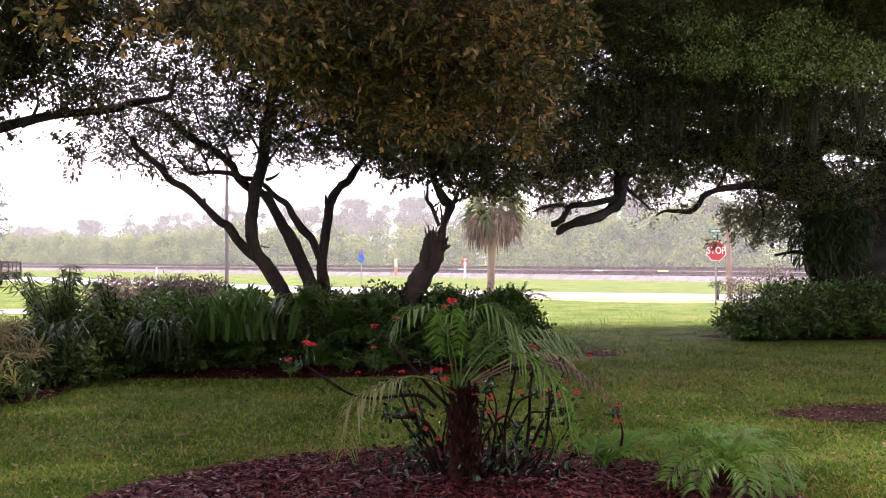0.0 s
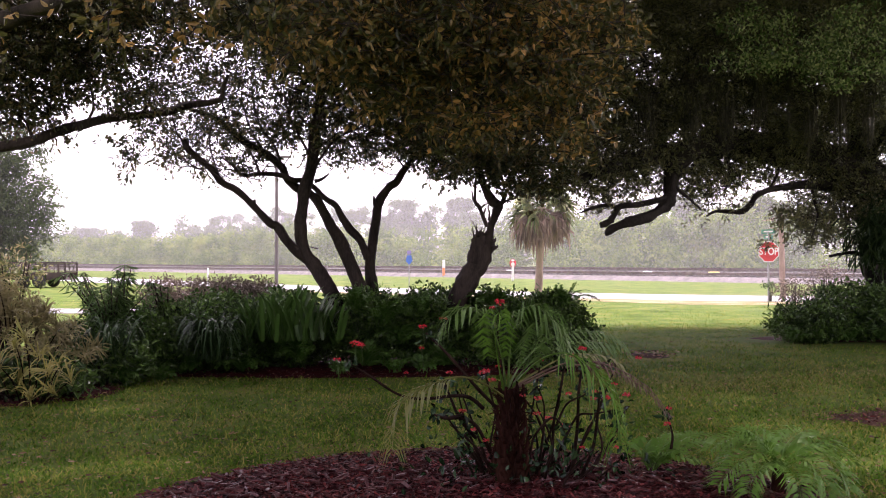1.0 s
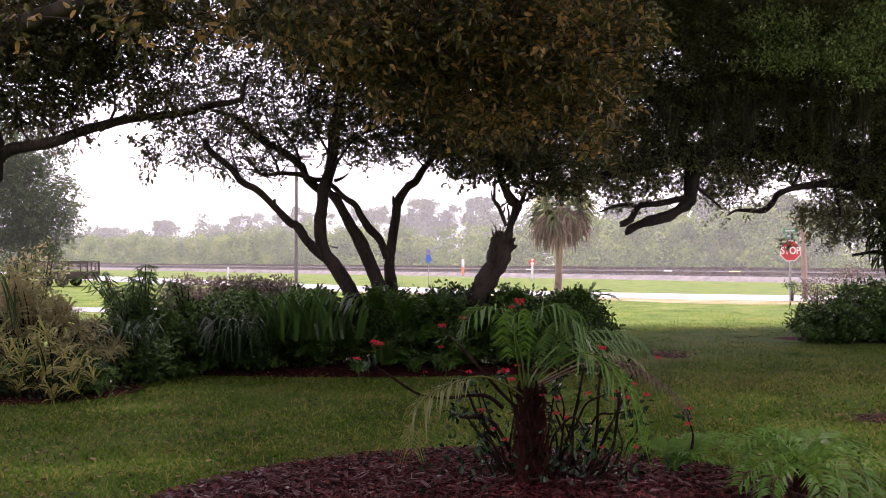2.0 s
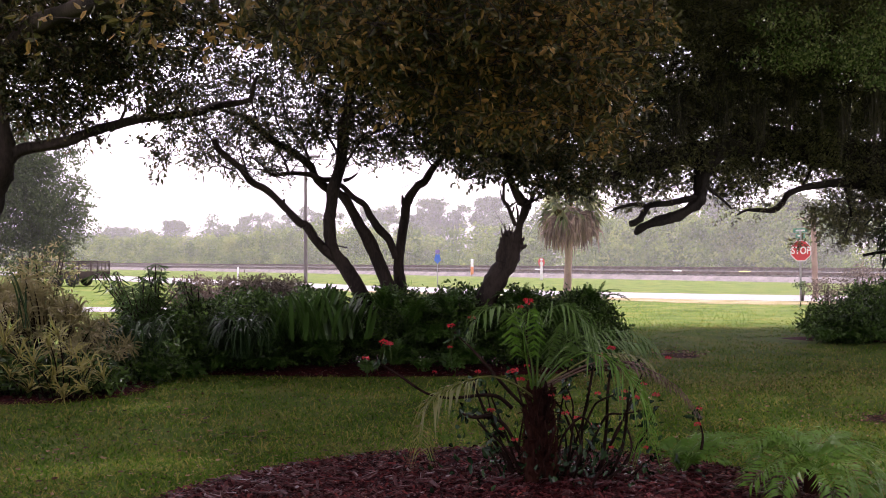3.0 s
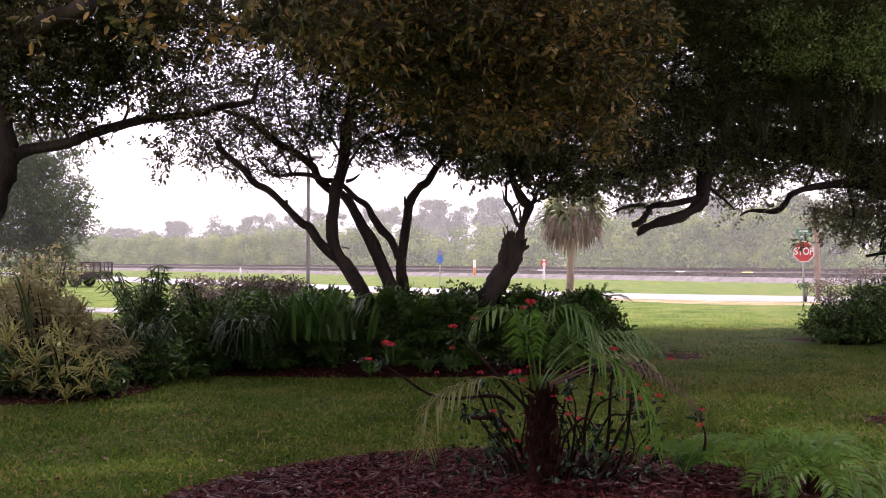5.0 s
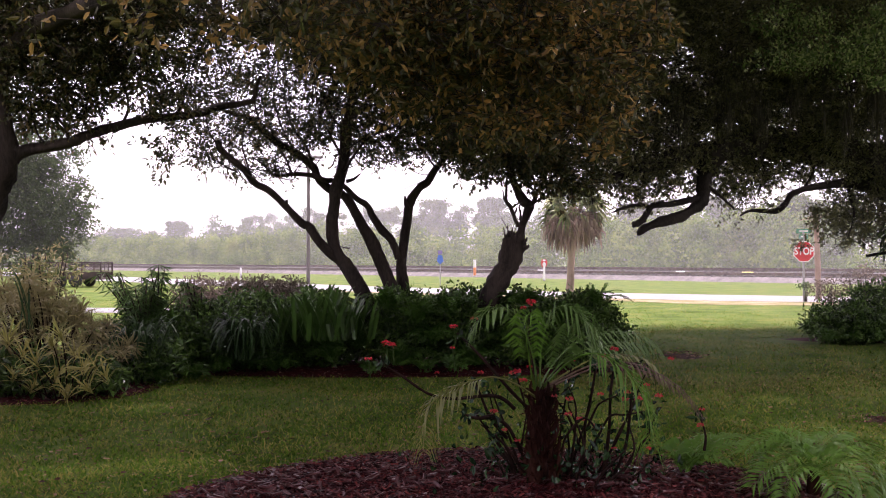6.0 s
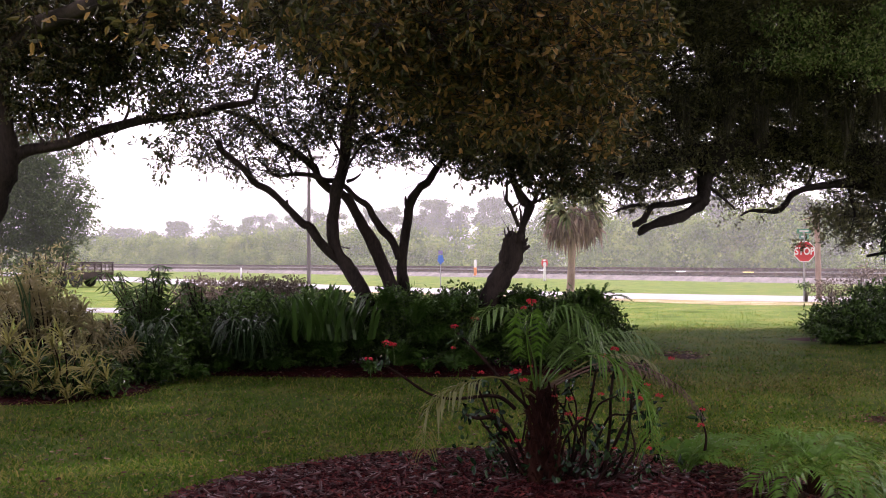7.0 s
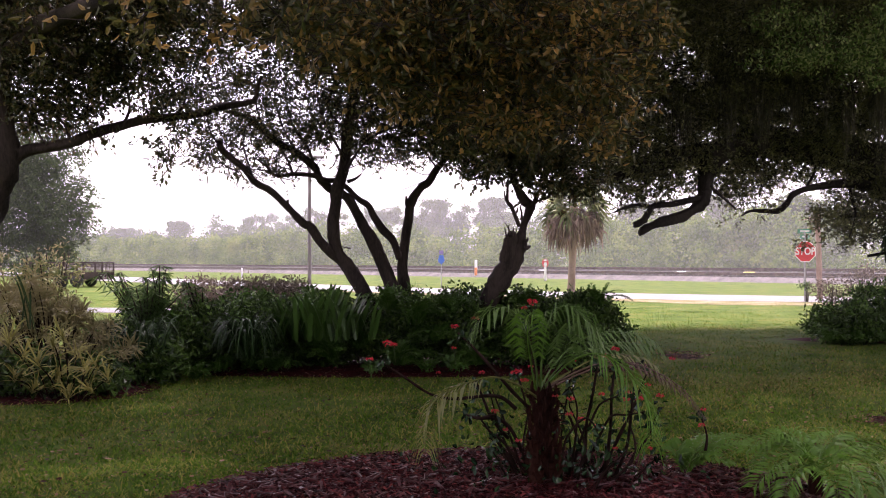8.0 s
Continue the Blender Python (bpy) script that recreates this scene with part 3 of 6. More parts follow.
def tree_left():
    t = thing("garden_tree", "dark garden tree with a long level limb and browning leaves", "tree")
    b = M["bark"]
    limb("trunk", [(-5.39, 9.20, -0.38), (-5.18, 9.20, 0.18), (-4.96, 9.20, 0.73), (-4.75, 9.20, 1.40), (-4.57, 9.20, 1.87), (-4.44, 9.20, 2.20), (-4.35, 9.20, 2.44), (-4.36, 9.20, 2.84), (-4.38, 9.20, 3.23), (-4.38, 9.20, 3.62), (-4.34, 9.20, 4.07), (-4.25, 9.20, 4.40)], [0.250, 0.233, 0.222, 0.205, 0.189, 0.172, 0.161, 0.139, 0.133, 0.128, 0.116, 0.100], b, t, 14, 0.35, 0.012)
    limb("limb", [(-4.32, 9.20, 2.39), (-4.23, 9.22, 2.52), (-4.11, 9.30, 2.60), (-3.94, 9.40, 2.65), (-3.76, 9.50, 2.71), (-3.60, 9.70, 2.83), (-3.38, 9.85, 2.92), (-3.15, 10.00, 3.00), (-2.92, 10.20, 3.06), (-2.67, 10.30, 3.12), (-2.44, 10.45, 3.22), (-2.21, 10.55, 3.27), (-2.13, 10.60, 3.31), (-2.11, 10.60, 3.43), (-2.06, 10.60, 3.59)], [0.111, 0.083, 0.062, 0.054, 0.052, 0.050, 0.048, 0.045, 0.043, 0.040, 0.038, 0.035, 0.032, 0.022, 0.016], b, t, 10, 0.35, 0.012)
    limb("limb", [(-4.40, 9.20, 3.40), (-3.86, 8.80, 3.69), (-3.20, 8.20, 3.69), (-2.11, 7.20, 3.69), (-0.71, 6.40, 3.75), (0.45, 6.40, 3.87)], [0.093, 0.085, 0.076, 0.068, 0.051, 0.025], b, t)
    limb("branch", [(-3.76, 9.50, 2.71), (-3.82, 9.50, 2.87), (-3.95, 9.50, 3.00), (-4.04, 9.50, 3.17)], [0.020, 0.014, 0.011, 0.006], b, t, 6, 0.35, 0.03)
    limb("branch", [(-3.37, 9.80, 2.91), (-3.29, 9.80, 3.10), (-3.33, 9.80, 3.34)], [0.018, 0.015, 0.009], b, t, 6, 0.35, 0.03)
    limb("branch", [(-2.92, 10.20, 3.06), (-2.80, 10.20, 3.26), (-2.85, 10.20, 3.48)], [0.015, 0.012, 0.006], b, t, 6, 0.35, 0.03)
    limb("branch", [(-3.94, 9.40, 2.65), (-4.05, 9.40, 2.75), (-4.10, 9.40, 2.90)], [0.014, 0.011, 0.006], b, t, 6, 0.35, 0.03)
    limb("branch", [(-3.60, 9.70, 2.83), (-3.71, 9.70, 3.00), (-3.66, 9.70, 3.21), (-3.72, 9.70, 3.38)], [0.015, 0.012, 0.009, 0.006], b, t, 6, 0.35, 0.03)
    limb("branch", [(-3.15, 10.00, 3.00), (-3.01, 10.00, 3.20), (-2.92, 10.00, 3.38)], [0.015, 0.012, 0.006], b, t, 6, 0.35, 0.03)
    limb("branch", [(-4.28, 9.20, 3.40), (-4.11, 9.20, 3.65), (-3.86, 9.20, 3.81), (-3.53, 9.20, 3.95)], [0.072, 0.055, 0.044, 0.028], b, t, 6, 0.35, 0.03)
    twig_crown("crown", [(-4.11, 9.50, 3.46) + (0.85, 0.8, 0.62, 0.95), (-3.81, 9.60, 2.96) + (0.55, 0.5, 0.16, 0.45), (-3.11, 9.80, 3.35) + (0.75, 0.6, 0.4, 0.45), (-3.35, 9.30, 3.76) + (1.4, 0.8, 0.5, 0.75), (-3.79, 9.00, 4.07) + (1.8, 1.0, 0.4, 0.6), (-2.99, 10.00, 2.66) + (0.3, 0.4, 0.15, 0.4)],
               1850, 16, 0.06, 0.028, M["leaf_tree"], b, t, 23, 0.3)
    twig_crown("crown", [(-1.71, 6.20, 3.16) + (0.7, 0.8, 0.2, 0.22), (-0.95, 6.40, 3.23) + (0.7, 0.8, 0.26, 0.35), (-0.02, 7.60, 3.44) + (1.0, 0.9, 0.5, 1.2), (0.71, 8.00, 3.01) + (0.8, 0.7, 0.5, 1.2), (1.18, 7.60, 3.35) + (0.7, 0.7, 0.5),
                         (-0.60, 7.40, 3.30) + (0.6, 0.6, 0.4), (-0.26, 7.80, 3.02) + (0.45, 0.6, 0.3), (0.33, 8.20, 2.65) + (0.5, 0.5, 0.14, 0.4), (1.44, 8.00, 2.77) + (0.3, 0.5, 0.4), (-2.23, 5.80, 2.98) + (0.4, 0.5, 0.2, 0.12)],
               1600, 10, 0.075, 0.034, M["leaf_near"], b, t, 24, 0.26, label="browning leathery leaves")
    return t


def moss_clump(p, h, w, seed):
    rng = np.random.default_rng(seed)
    v, f = [], []
    for i in range(110):
        x, y = p[0] + rng.normal() * w, p[1] + rng.normal() * w * 0.8
        z, l = p[2] + rng.uniform(-0.3, 0.3), h * rng.uniform(0.2, 1.0) ** 1.3 * math.exp(-((x - p[0]) / (2 * w)) ** 2)
        a, ph, n = rng.uniform(0, 6.28), rng.uniform(0, 6.28), len(v)
        for j in range(9):
            q = j / 8
            sway = 0.035 * q * math.sin(ph + 4.2 * q) + rng.normal() * 0.008
            k = 0.0075 * (1 - 0.75 * q)
            wx, wy = k * math.cos(a + 3 * q), k * math.sin(a + 3 * q)
            v += [(x + sway - wx, y + sway * 0.6 - wy, z - l * q), (x + sway + wx, y + sway * 0.6 + wy, z - l * q)]
            if j:
                f.append((n + 2 * j - 2, n + 2 * j - 1, n + 2 * j + 1, n + 2 * j))
    return tagged(cloud("spanish_moss", v, f, M["moss"]), "grey hanging tuft of moss on an oak limb", "moss", "moss on the oak")


def live_oak():
    t = thing("live_oak", "huge spreading live oak with low limbs hung with grey moss", "tree")
    b = M["oakbark"]
    limb("trunk", [(10.55, 19.00, 0.72), (10.45, 19.00, 1.02), (10.30, 19.00, 1.56), (9.91, 18.90, 2.39), (9.09, 18.60, 3.15), (8.01, 18.20, 3.50), (6.75, 17.60, 3.66), (5.69, 17.00, 3.66), (5.03, 16.60, 3.48), (4.64, 16.30, 3.12), (4.55, 16.20, 2.84), (4.48, 16.10, 2.59), (4.31, 16.00, 2.38), (3.90, 15.80, 2.20), (3.49, 15.70, 2.08), (3.27, 15.60, 1.98)], [1.060, 0.916, 0.773, 0.655, 0.471, 0.351, 0.276, 0.246, 0.210, 0.157, 0.122, 0.112, 0.096, 0.081, 0.071, 0.056], b, t, 16, 0.5, 0.04)
    limb("limb", [(5.25, 16.80, 3.55), (4.40, 16.40, 3.36), (3.71, 16.10, 3.18), (3.15, 15.80, 2.99), (2.73, 15.60, 2.81)], [0.182, 0.168, 0.126, 0.086, 0.047], b, t, 10, 0.4, 0.012)
    limb("limb", [(4.44, 16.10, 2.57), (4.06, 15.90, 2.49), (3.78, 15.80, 2.44), (3.52, 15.70, 2.40), (3.36, 15.60, 2.19), (3.16, 15.50, 2.09)], [0.063, 0.053, 0.048, 0.047, 0.052, 0.047], b, t, 10, 0.5, 0.012)
    limb("limb", [(3.50, 15.70, 2.40), (3.26, 15.60, 2.43), (2.98, 15.50, 2.37), (2.79, 15.40, 2.29)], [0.038, 0.028, 0.019, 0.009], b, t, 7, 0.35, 0.012)
    limb("limb", [(8.78, 18.60, 2.83), (8.56, 18.40, 2.91), (7.95, 18.00, 2.98), (7.24, 17.60, 2.91), (6.76, 17.40, 2.83), (6.48, 17.30, 2.72), (6.31, 17.20, 2.53), (6.13, 17.20, 2.40), (5.89, 17.20, 2.40), (5.65, 17.20, 2.41), (5.48, 17.20, 2.32)], [0.168, 0.133, 0.092, 0.069, 0.058, 0.057, 0.052, 0.047, 0.041, 0.026, 0.016], b, t, 10, 0.35, 0.012)
    limb("limb", [(9.65, 18.70, 2.43), (9.22, 18.50, 3.24), (8.86, 18.30, 4.13), (8.60, 18.00, 4.99), (8.32, 17.60, 6.13)], [0.338, 0.257, 0.210, 0.174, 0.127], b, t, 10, 0.35, 0.012)
    limb("limb", [(9.10, 18.50, 3.82), (9.48, 18.30, 4.00), (9.85, 18.00, 3.76), (10.27, 17.80, 3.68), (10.96, 17.40, 3.81)], [0.167, 0.199, 0.184, 0.193, 0.210], b, t, 10, 0.35, 0.012)
    limb("limb", [(10.70, 19.00, 1.74), (11.02, 18.90, 2.69), (11.35, 18.60, 3.85), (11.60, 18.20, 5.42)], [0.573, 0.513, 0.449, 0.329], b, t, 10, 0.35, 0.012)
    limb("limb", [(7.34, 18.00, 3.60), (6.92, 17.80, 4.37), (6.68, 17.40, 5.28), (6.18, 17.00, 6.14)], [0.184, 0.150, 0.115, 0.082], b, t, 10, 0.35, 0.012)
    limb("limb", [(9.48, 18.80, 1.47), (9.16, 18.60, 1.59), (8.77, 18.40, 1.66), (8.25, 18.20, 1.58)], [0.079, 0.050, 0.039, 0.022], b, t, 8, 0.35, 0.012)
    limb("root", [(9.62, 18.80, 0.55), (9.45, 18.80, 1.03), (9.33, 18.80, 1.38), (9.53, 18.90, 1.85)], [0.204, 0.147, 0.113, 0.125], b, t, 8, 0.35, 0.012)
    limb("branch", [(4.52, 16.10, 2.86), (4.74, 16.10, 2.64), (5.03, 16.10, 2.37)], [0.034, 0.024, 0.015], b, t, 6, 0.35, 0.03)
    limb("branch", [(6.67, 17.40, 3.64), (6.93, 17.40, 3.23), (6.74, 17.40, 2.84)], [0.047, 0.031, 0.016], b, t, 6, 0.35, 0.03)
    limb("branch", [(5.69, 17.00, 3.66), (5.85, 17.00, 3.18), (5.74, 17.00, 2.65)], [0.046, 0.031, 0.015], b, t, 6, 0.35, 0.03)
    limb("branch", [(3.90, 15.80, 2.20), (3.74, 15.80, 2.13), (3.68, 15.80, 2.08)], [0.024, 0.014, 0.010], b, t, 6, 0.35, 0.03)
    limb("branch", [(7.92, 18.00, 3.47), (7.80, 18.00, 2.96), (7.94, 18.00, 2.39), (7.80, 18.00, 1.94)], [0.054, 0.033, 0.022, 0.011], b, t, 6, 0.35, 0.03)
    twig_crown("crown", [(3.03, 16.20, 3.68) + (0.6, 0.7, 0.5, 1.6), (3.93, 16.60, 3.89) + (0.7, 0.7, 0.5, 1.6), (3.49, 16.00, 2.97) + (0.7, 0.7, 0.4, 1.6), (5.10, 17.00, 4.28) + (0.8, 0.8, 0.5, 1.5), (2.73, 15.60, 2.92) + (0.4, 0.6, 0.4, 1.6), (7.18, 17.60, 4.18) + (0.8, 0.8, 0.5, 1.3), (8.12, 18.20, 2.29) + (0.6, 0.6, 0.45, 1.5), (9.23, 17.60, 2.93) + (0.6, 0.5, 0.5, 1.4), (3.99, 16.60, 3.92) + (1.48, 1.38, 1.09, 1.20), (5.06, 16.50, 5.11) + (1.90, 1.80, 1.40, 1.20), (6.68, 16.80, 4.97) + (2.00, 2.00, 1.50, 1.20), (8.87, 17.50, 5.12) + (2.20, 2.00, 1.60, 1.20), (3.11, 16.20, 3.08) + (0.89, 0.89, 0.50, 1.50),
                         (2.50, 15.50, 4.99) + (1.20, 1.20, 1.20, 1.20), (3.39, 16.20, 2.59) + (0.54, 0.79, 0.25, 1.00), (5.58, 17.20, 2.66) + (0.59, 0.69, 0.32, 0.80), (4.59, 17.00, 3.16) + (0.59, 0.78, 0.44, 1.20), (5.35, 17.10, 3.01) + (0.89, 0.78, 0.33, 1.40), (8.19, 18.60, 2.35) + (0.79, 0.88, 0.60, 1.30), (6.64, 17.80, 3.45) + (1.28, 1.18, 0.49, 1.50), (5.76, 17.40, 3.51) + (0.98, 0.98, 0.44, 1.60), (8.51, 18.10, 3.05) + (1.18, 0.99, 0.69, 1.20), (10.89, 18.80, 2.99) + (1.08, 0.98, 1.08, 1.50), (11.13, 18.80, 1.74) + (0.88, 0.79, 0.88, 1.30), (10.11, 18.20, 4.15) + (1.18, 0.99, 0.99, 1.30), (6.85, 17.90, 1.87) + (0.14, 0.20, 0.05, 2.00)],
               12400, 14, 0.07, 0.034, M["leaf_oak"], b, t, 25, 0.34)
    # Big leaves overhead, mostly unseen, added to shade the lawn and edge its shadow.
    crown("crown", [(7, 15.8, 8.0, 9, 7.6, 1.2, 1.15), (13, 18, 8.2, 7, 7, 2.0), (-1, 9, 6.6, 5.5, 8, 1.0, 1.5), (0, 6, 5.8, 4, 4, 0.8, 1.0)] + [(-2 + 1.4 * k, 20.6 + 0.4 * math.sin(k * 2.1), 7.4, 1.3, 1.7, 0.7, 5.0) for k in range(13)], 66000, 0.4, 0.26, M["leaf_oak"], t, 26, 0.5, fine=False)
    # One more mass out of view, added to darken the lawn below.
    crown("crown", [(4.5, 16.8, 7.9, 5.0, 3.2, 0.7)], 4500, 0.4, 0.26, M["leaf_oak"], t, 28, 0.4, fine=False)
    rng = np.random.default_rng(27)               # long-leaved fern on the trunk
    c = in_blobs([(9.23, 17.80, 2.16) + (0.75, 0.5, 0.75)], 1500, rng, 0.12, 8)
    v, f = leaf_arrays(c, 0.38, 0.035, rng, 1.6)
    cloud("climbing_fern", v, f, M["leaf_climb"], t, "long drooping fern leaves on the trunk")
    v, f = leaf_arrays(in_blobs([(6.58, 17.0, 1.82) + (0.2, 0.2, 0.06), (6.96, 17.2, 2.34) + (0.3, 0.3, 0.2), (5.11, 16.4, 2.8) + (0.4, 0.3, 0.16)], 900, rng, 0.07, 9), 0.066, 0.034, rng, 0.2)
    cloud("crown", v, f, M["leaf_oak"], t)
    # Sprays that look lit from beyond; the light is put into their colour.
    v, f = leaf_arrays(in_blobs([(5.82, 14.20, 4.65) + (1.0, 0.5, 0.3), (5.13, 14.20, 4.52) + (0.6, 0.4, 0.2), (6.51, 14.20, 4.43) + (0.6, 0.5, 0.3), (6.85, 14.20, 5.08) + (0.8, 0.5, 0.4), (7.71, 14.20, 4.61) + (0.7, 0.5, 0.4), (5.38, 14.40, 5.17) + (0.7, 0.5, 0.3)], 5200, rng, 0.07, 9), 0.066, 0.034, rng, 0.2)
    cloud("crown", v, f, M["leaf_lit"], t, "oak leaves coloured a brighter green to look lit from beyond")
    return t


M["leaf_climb"] = foliage("climbing_fern_leaves", (0.012, 0.026, 0.008), (0.022, 0.045, 0.014), (0.045, 0.075, 0.025), 0.5, 0.2, 0.3, 0.08)
# Lit copy of the oak leaves, brightened in its base colour.
M["leaf_lit"] = foliage("lit_oak_leaves", (0.06, 0.115, 0.025), (0.13, 0.22, 0.05), (0.32, 0.38, 0.14), 0.3, 0.55, 0.2)
tree_a(); tree_b(); tree_left(); live_oak()
rng = np.random.default_rng(3)
for i, (p, h, w) in enumerate([((4.67, 15.40, 4.30), 1.15, 0.12), ((5.25, 15.40, 4.07), 1.05, 0.1), ((5.79, 15.40, 4.37), 1.0, 0.1), ((6.32, 15.40, 4.86), 1.4, 0.03), ((7.16, 15.40, 4.39), 1.45, 0.09), ((3.94, 15.40, 4.05), 0.9, 0.12), ((7.68, 15.40, 4.11), 0.9, 0.08), ((4.96, 15.40, 4.74), 0.8, 0.12), ((6.68, 15.40, 4.00), 0.9, 0.07), ((8.49, 15.40, 4.21), 0.8, 0.1)]):
    moss_clump(p, h, w, 70 + i)


# ---------------------------------------------------------------- planted bed
def shrub(name, blobs, n, length, width, material, seed, label, category="shrub", group="", stems=8, clump=0.1, per=14, fine=True):
    t = thing(name, label, category, group)
    rng = np.random.default_rng(seed)
    for i in range(stems):
        x, y, z, rx, ry, rz = blobs[i % len(blobs)][:6]
        a = rng.uniform(0, 6.28)
        r = rng.uniform(0.2, 0.8)
        limb("stem", [(x + 0.2 * rx * math.cos(a), y + 0.2 * ry * math.sin(a), 0), (x + 0.5 * r * rx * math.cos(a), y + 0.5 * r * ry * math.sin(a), z * 0.6), (x + r * rx * math.cos(a), y + r * ry * math.sin(a), z + rz * 0.6)],
             [0.02, 0.015, 0.006], M["bark"], t, 5, 0.1, 0.02, seed + i)
    crown("foliage", blobs, n, length, width, material, t, seed, clump, per, fine, 0.1)
    return t


def fern(p, n, size, seed, label="bushy green fern with feathery arching fronds", name="fern", up=0.55, mat="leaf_fern"):
    t = thing(name, label, "fern", "ferns of the bed")
    rng = np.random.default_rng(seed)
    for i in range(n):
        a, tilt = rng.uniform(0, 6.28), rng.uniform(0.2, 1.0)
        L = size * rng.uniform(0.7, 1.15)
        tip = (p[0] + math.cos(a) * L * tilt, p[1] + math.sin(a) * L * tilt, p[2] + L * up * (1.25 - tilt))
        bm = bmesh.new()
        frond_bm(bm, (p[0] + rng.normal() * 0.05, p[1] + rng.normal() * 0.05, p[2]), tip, L * 0.18 * tilt + 0.03, 20, 0.085, 0.022, rng, 0.3, 0.006, 0.12, 0.15)
        solid("frond", bm, M[mat], t, smooth=False)
    return t


def blade(bm, p, a, length, width, rise, fall, rng, segs=6, out=0.75, root=None):
    """A strap leaf that rises and bows over."""
    dx, dy = math.cos(a), math.sin(a)
    prev = None
    for i in range(segs + 1):
        q = i / segs
        r, z = length * out * q, rise * math.sin(q * (1.3 + fall))
        w = width * 0.5 * (0.35 + 1.3 * math.sin(math.pi * min(1, 0.12 + 0.88 * q)) ** 0.7) * (1 if q < 0.98 else 0.06)
        c = Vector((p[0] + dx * r, p[1] + dy * r, p[2] + z))
        s = Vector((-dy, dx, 0)) * w
        cur = [bm.verts.new(c - s + Vector((0, 0, w * 0.4))), bm.verts.new(c), bm.verts.new(c + s + Vector((0, 0, w * 0.4)))]
        if prev:
            bm.faces.new((prev[0], prev[1], cur[1], cur[0])); bm.faces.new((prev[1], prev[2], cur[2], cur[1]))
        elif root:
            bm.faces.new((root, cur[0], cur[1])); bm.faces.new((root, cur[1], cur[2]))
        prev = cur


def strap_plant(name, p, n, length, width, rise, fall, mat, seed, label, category="plant", spread=0.06):
    t = thing(name, label, category)
    rng = np.random.default_rng(seed)
    for i in range(n):
        bm = bmesh.new()
        k = rng.uniform(0.65, 1.15)
        blade(bm, (p[0] + rng.normal() * spread, p[1] + rng.normal() * spread, p[2]), rng.uniform(0, 6.28), length * k, width * rng.uniform(0.8, 1.2), rise * k, fall * rng.uniform(0.6, 1.2), rng)
        solid("leaf", bm, mat, t)
    return t


def rosette_shrub(name, spots, leaf_len, leaf_w, mat, seed, label, leaves=15, droop=1.3, lean=28):
    t = thing(name, label, "shrub", "crotons")
    rng = np.random.default_rng(seed)
    cx, cy = sum(s[0] for s in spots) / len(spots), sum(s[1] for s in spots) / len(spots)
    for i, s in enumerate(spots):
        bm = bmesh.new()
        root = bm.verts.new((0, 0, -0.02))
        for j in range(leaves):
            k = rng.uniform(0.55, 1.15)
            blade(bm, (0, 0, rng.uniform(-0.06, 0.05)), rng.uniform(0, 6.28), leaf_len * k, leaf_w * rng.uniform(0.8, 1.3), leaf_len * 0.75 * k * rng.uniform(0.0, 1.2), droop * rng.uniform(0.7, 1.3), rng, 5, 0.95, root)
        bmesh.ops.transform(bm, matrix=pose(*s, lean + rng.normal() * lean * 0.7, rng.normal() * lean * 0.8, 0), verts=bm.verts)
        solid("rosette", bm, mat, t)
        limb("stem", [(cx + 0.45 * (s[0] - cx), cy + 0.2 + 0.3 * (s[1] - cy), 0), (cx + 0.7 * (s[0] - cx), cy + 0.12 + 0.6 * (s[1] - cy), s[2] * 0.6), s], [0.008, 0.007, 0.005], M["stem"], t, 5, 0.1, 0.02, i)
    return t


M["leaf_fern"] = foliage("fern_fronds", (0.022, 0.065, 0.008), (0.045, 0.115, 0.014), (0.085, 0.17, 0.025), 0.45, 0.35, 0.5, 0.3)
M["leaf_strap"] = foliage("strap_leaves", (0.015, 0.035, 0.012), (0.025, 0.055, 0.018), (0.045, 0.08, 0.03), 0.4, 0.2, 0.5, 0.2)
M["leaf_broad"] = foliage("broad_leaves", (0.03, 0.075, 0.015), (0.05, 0.115, 0.022), (0.08, 0.16, 0.035), 0.34, 0.36, 0.4, 0.4)
M["croton"] = foliage("croton_leaves", (0.05, 0.085, 0.016), (0.125, 0.15, 0.034), (0.29, 0.27, 0.075), 0.45, 0.35, 0.4, 0.3)
M["croton_b"] = foliage("croton_brown_leaves", (0.032, 0.058, 0.016), (0.095, 0.11, 0.036), (0.25, 0.215, 0.10), 0.5, 0.35, 0.4, 0.25)
M["palm"] = foliage("palm_leaflets", (0.055, 0.125, 0.03), (0.12, 0.22, 0.05), (0.25, 0.37, 0.10), 0.34, 0.42, 0.2, 0.4)
M["palm_old"] = foliage("yellowing_leaflets", (0.10, 0.13, 0.03), (0.18, 0.18, 0.05), (0.30, 0.22, 0.08), 0.35, 0.3, 0.3)
M["palm_dead"] = foliage("dead_leaflets", (0.08, 0.05, 0.035), (0.16, 0.10, 0.07), (0.28, 0.2, 0.15), 0.7, 0.15, 0.3)
M["palm_green"] = foliage("fan_leaves", (0.05, 0.085, 0.02), (0.10, 0.135, 0.032), (0.19, 0.20, 0.06), 0.5, 0.3, 0.3, 0.25)
M["palm_fresh"] = foliage("fresh_leaflets", (0.055, 0.15, 0.018), (0.12, 0.26, 0.032), (0.27, 0.42, 0.085), 0.38, 0.4, 0.25, 0.3)
M["skirt"] = foliage("dead_fans", (0.09, 0.055, 0.04), (0.19, 0.125, 0.09), (0.34, 0.26, 0.19), 0.8, 0.2, 0.3, 0.1)
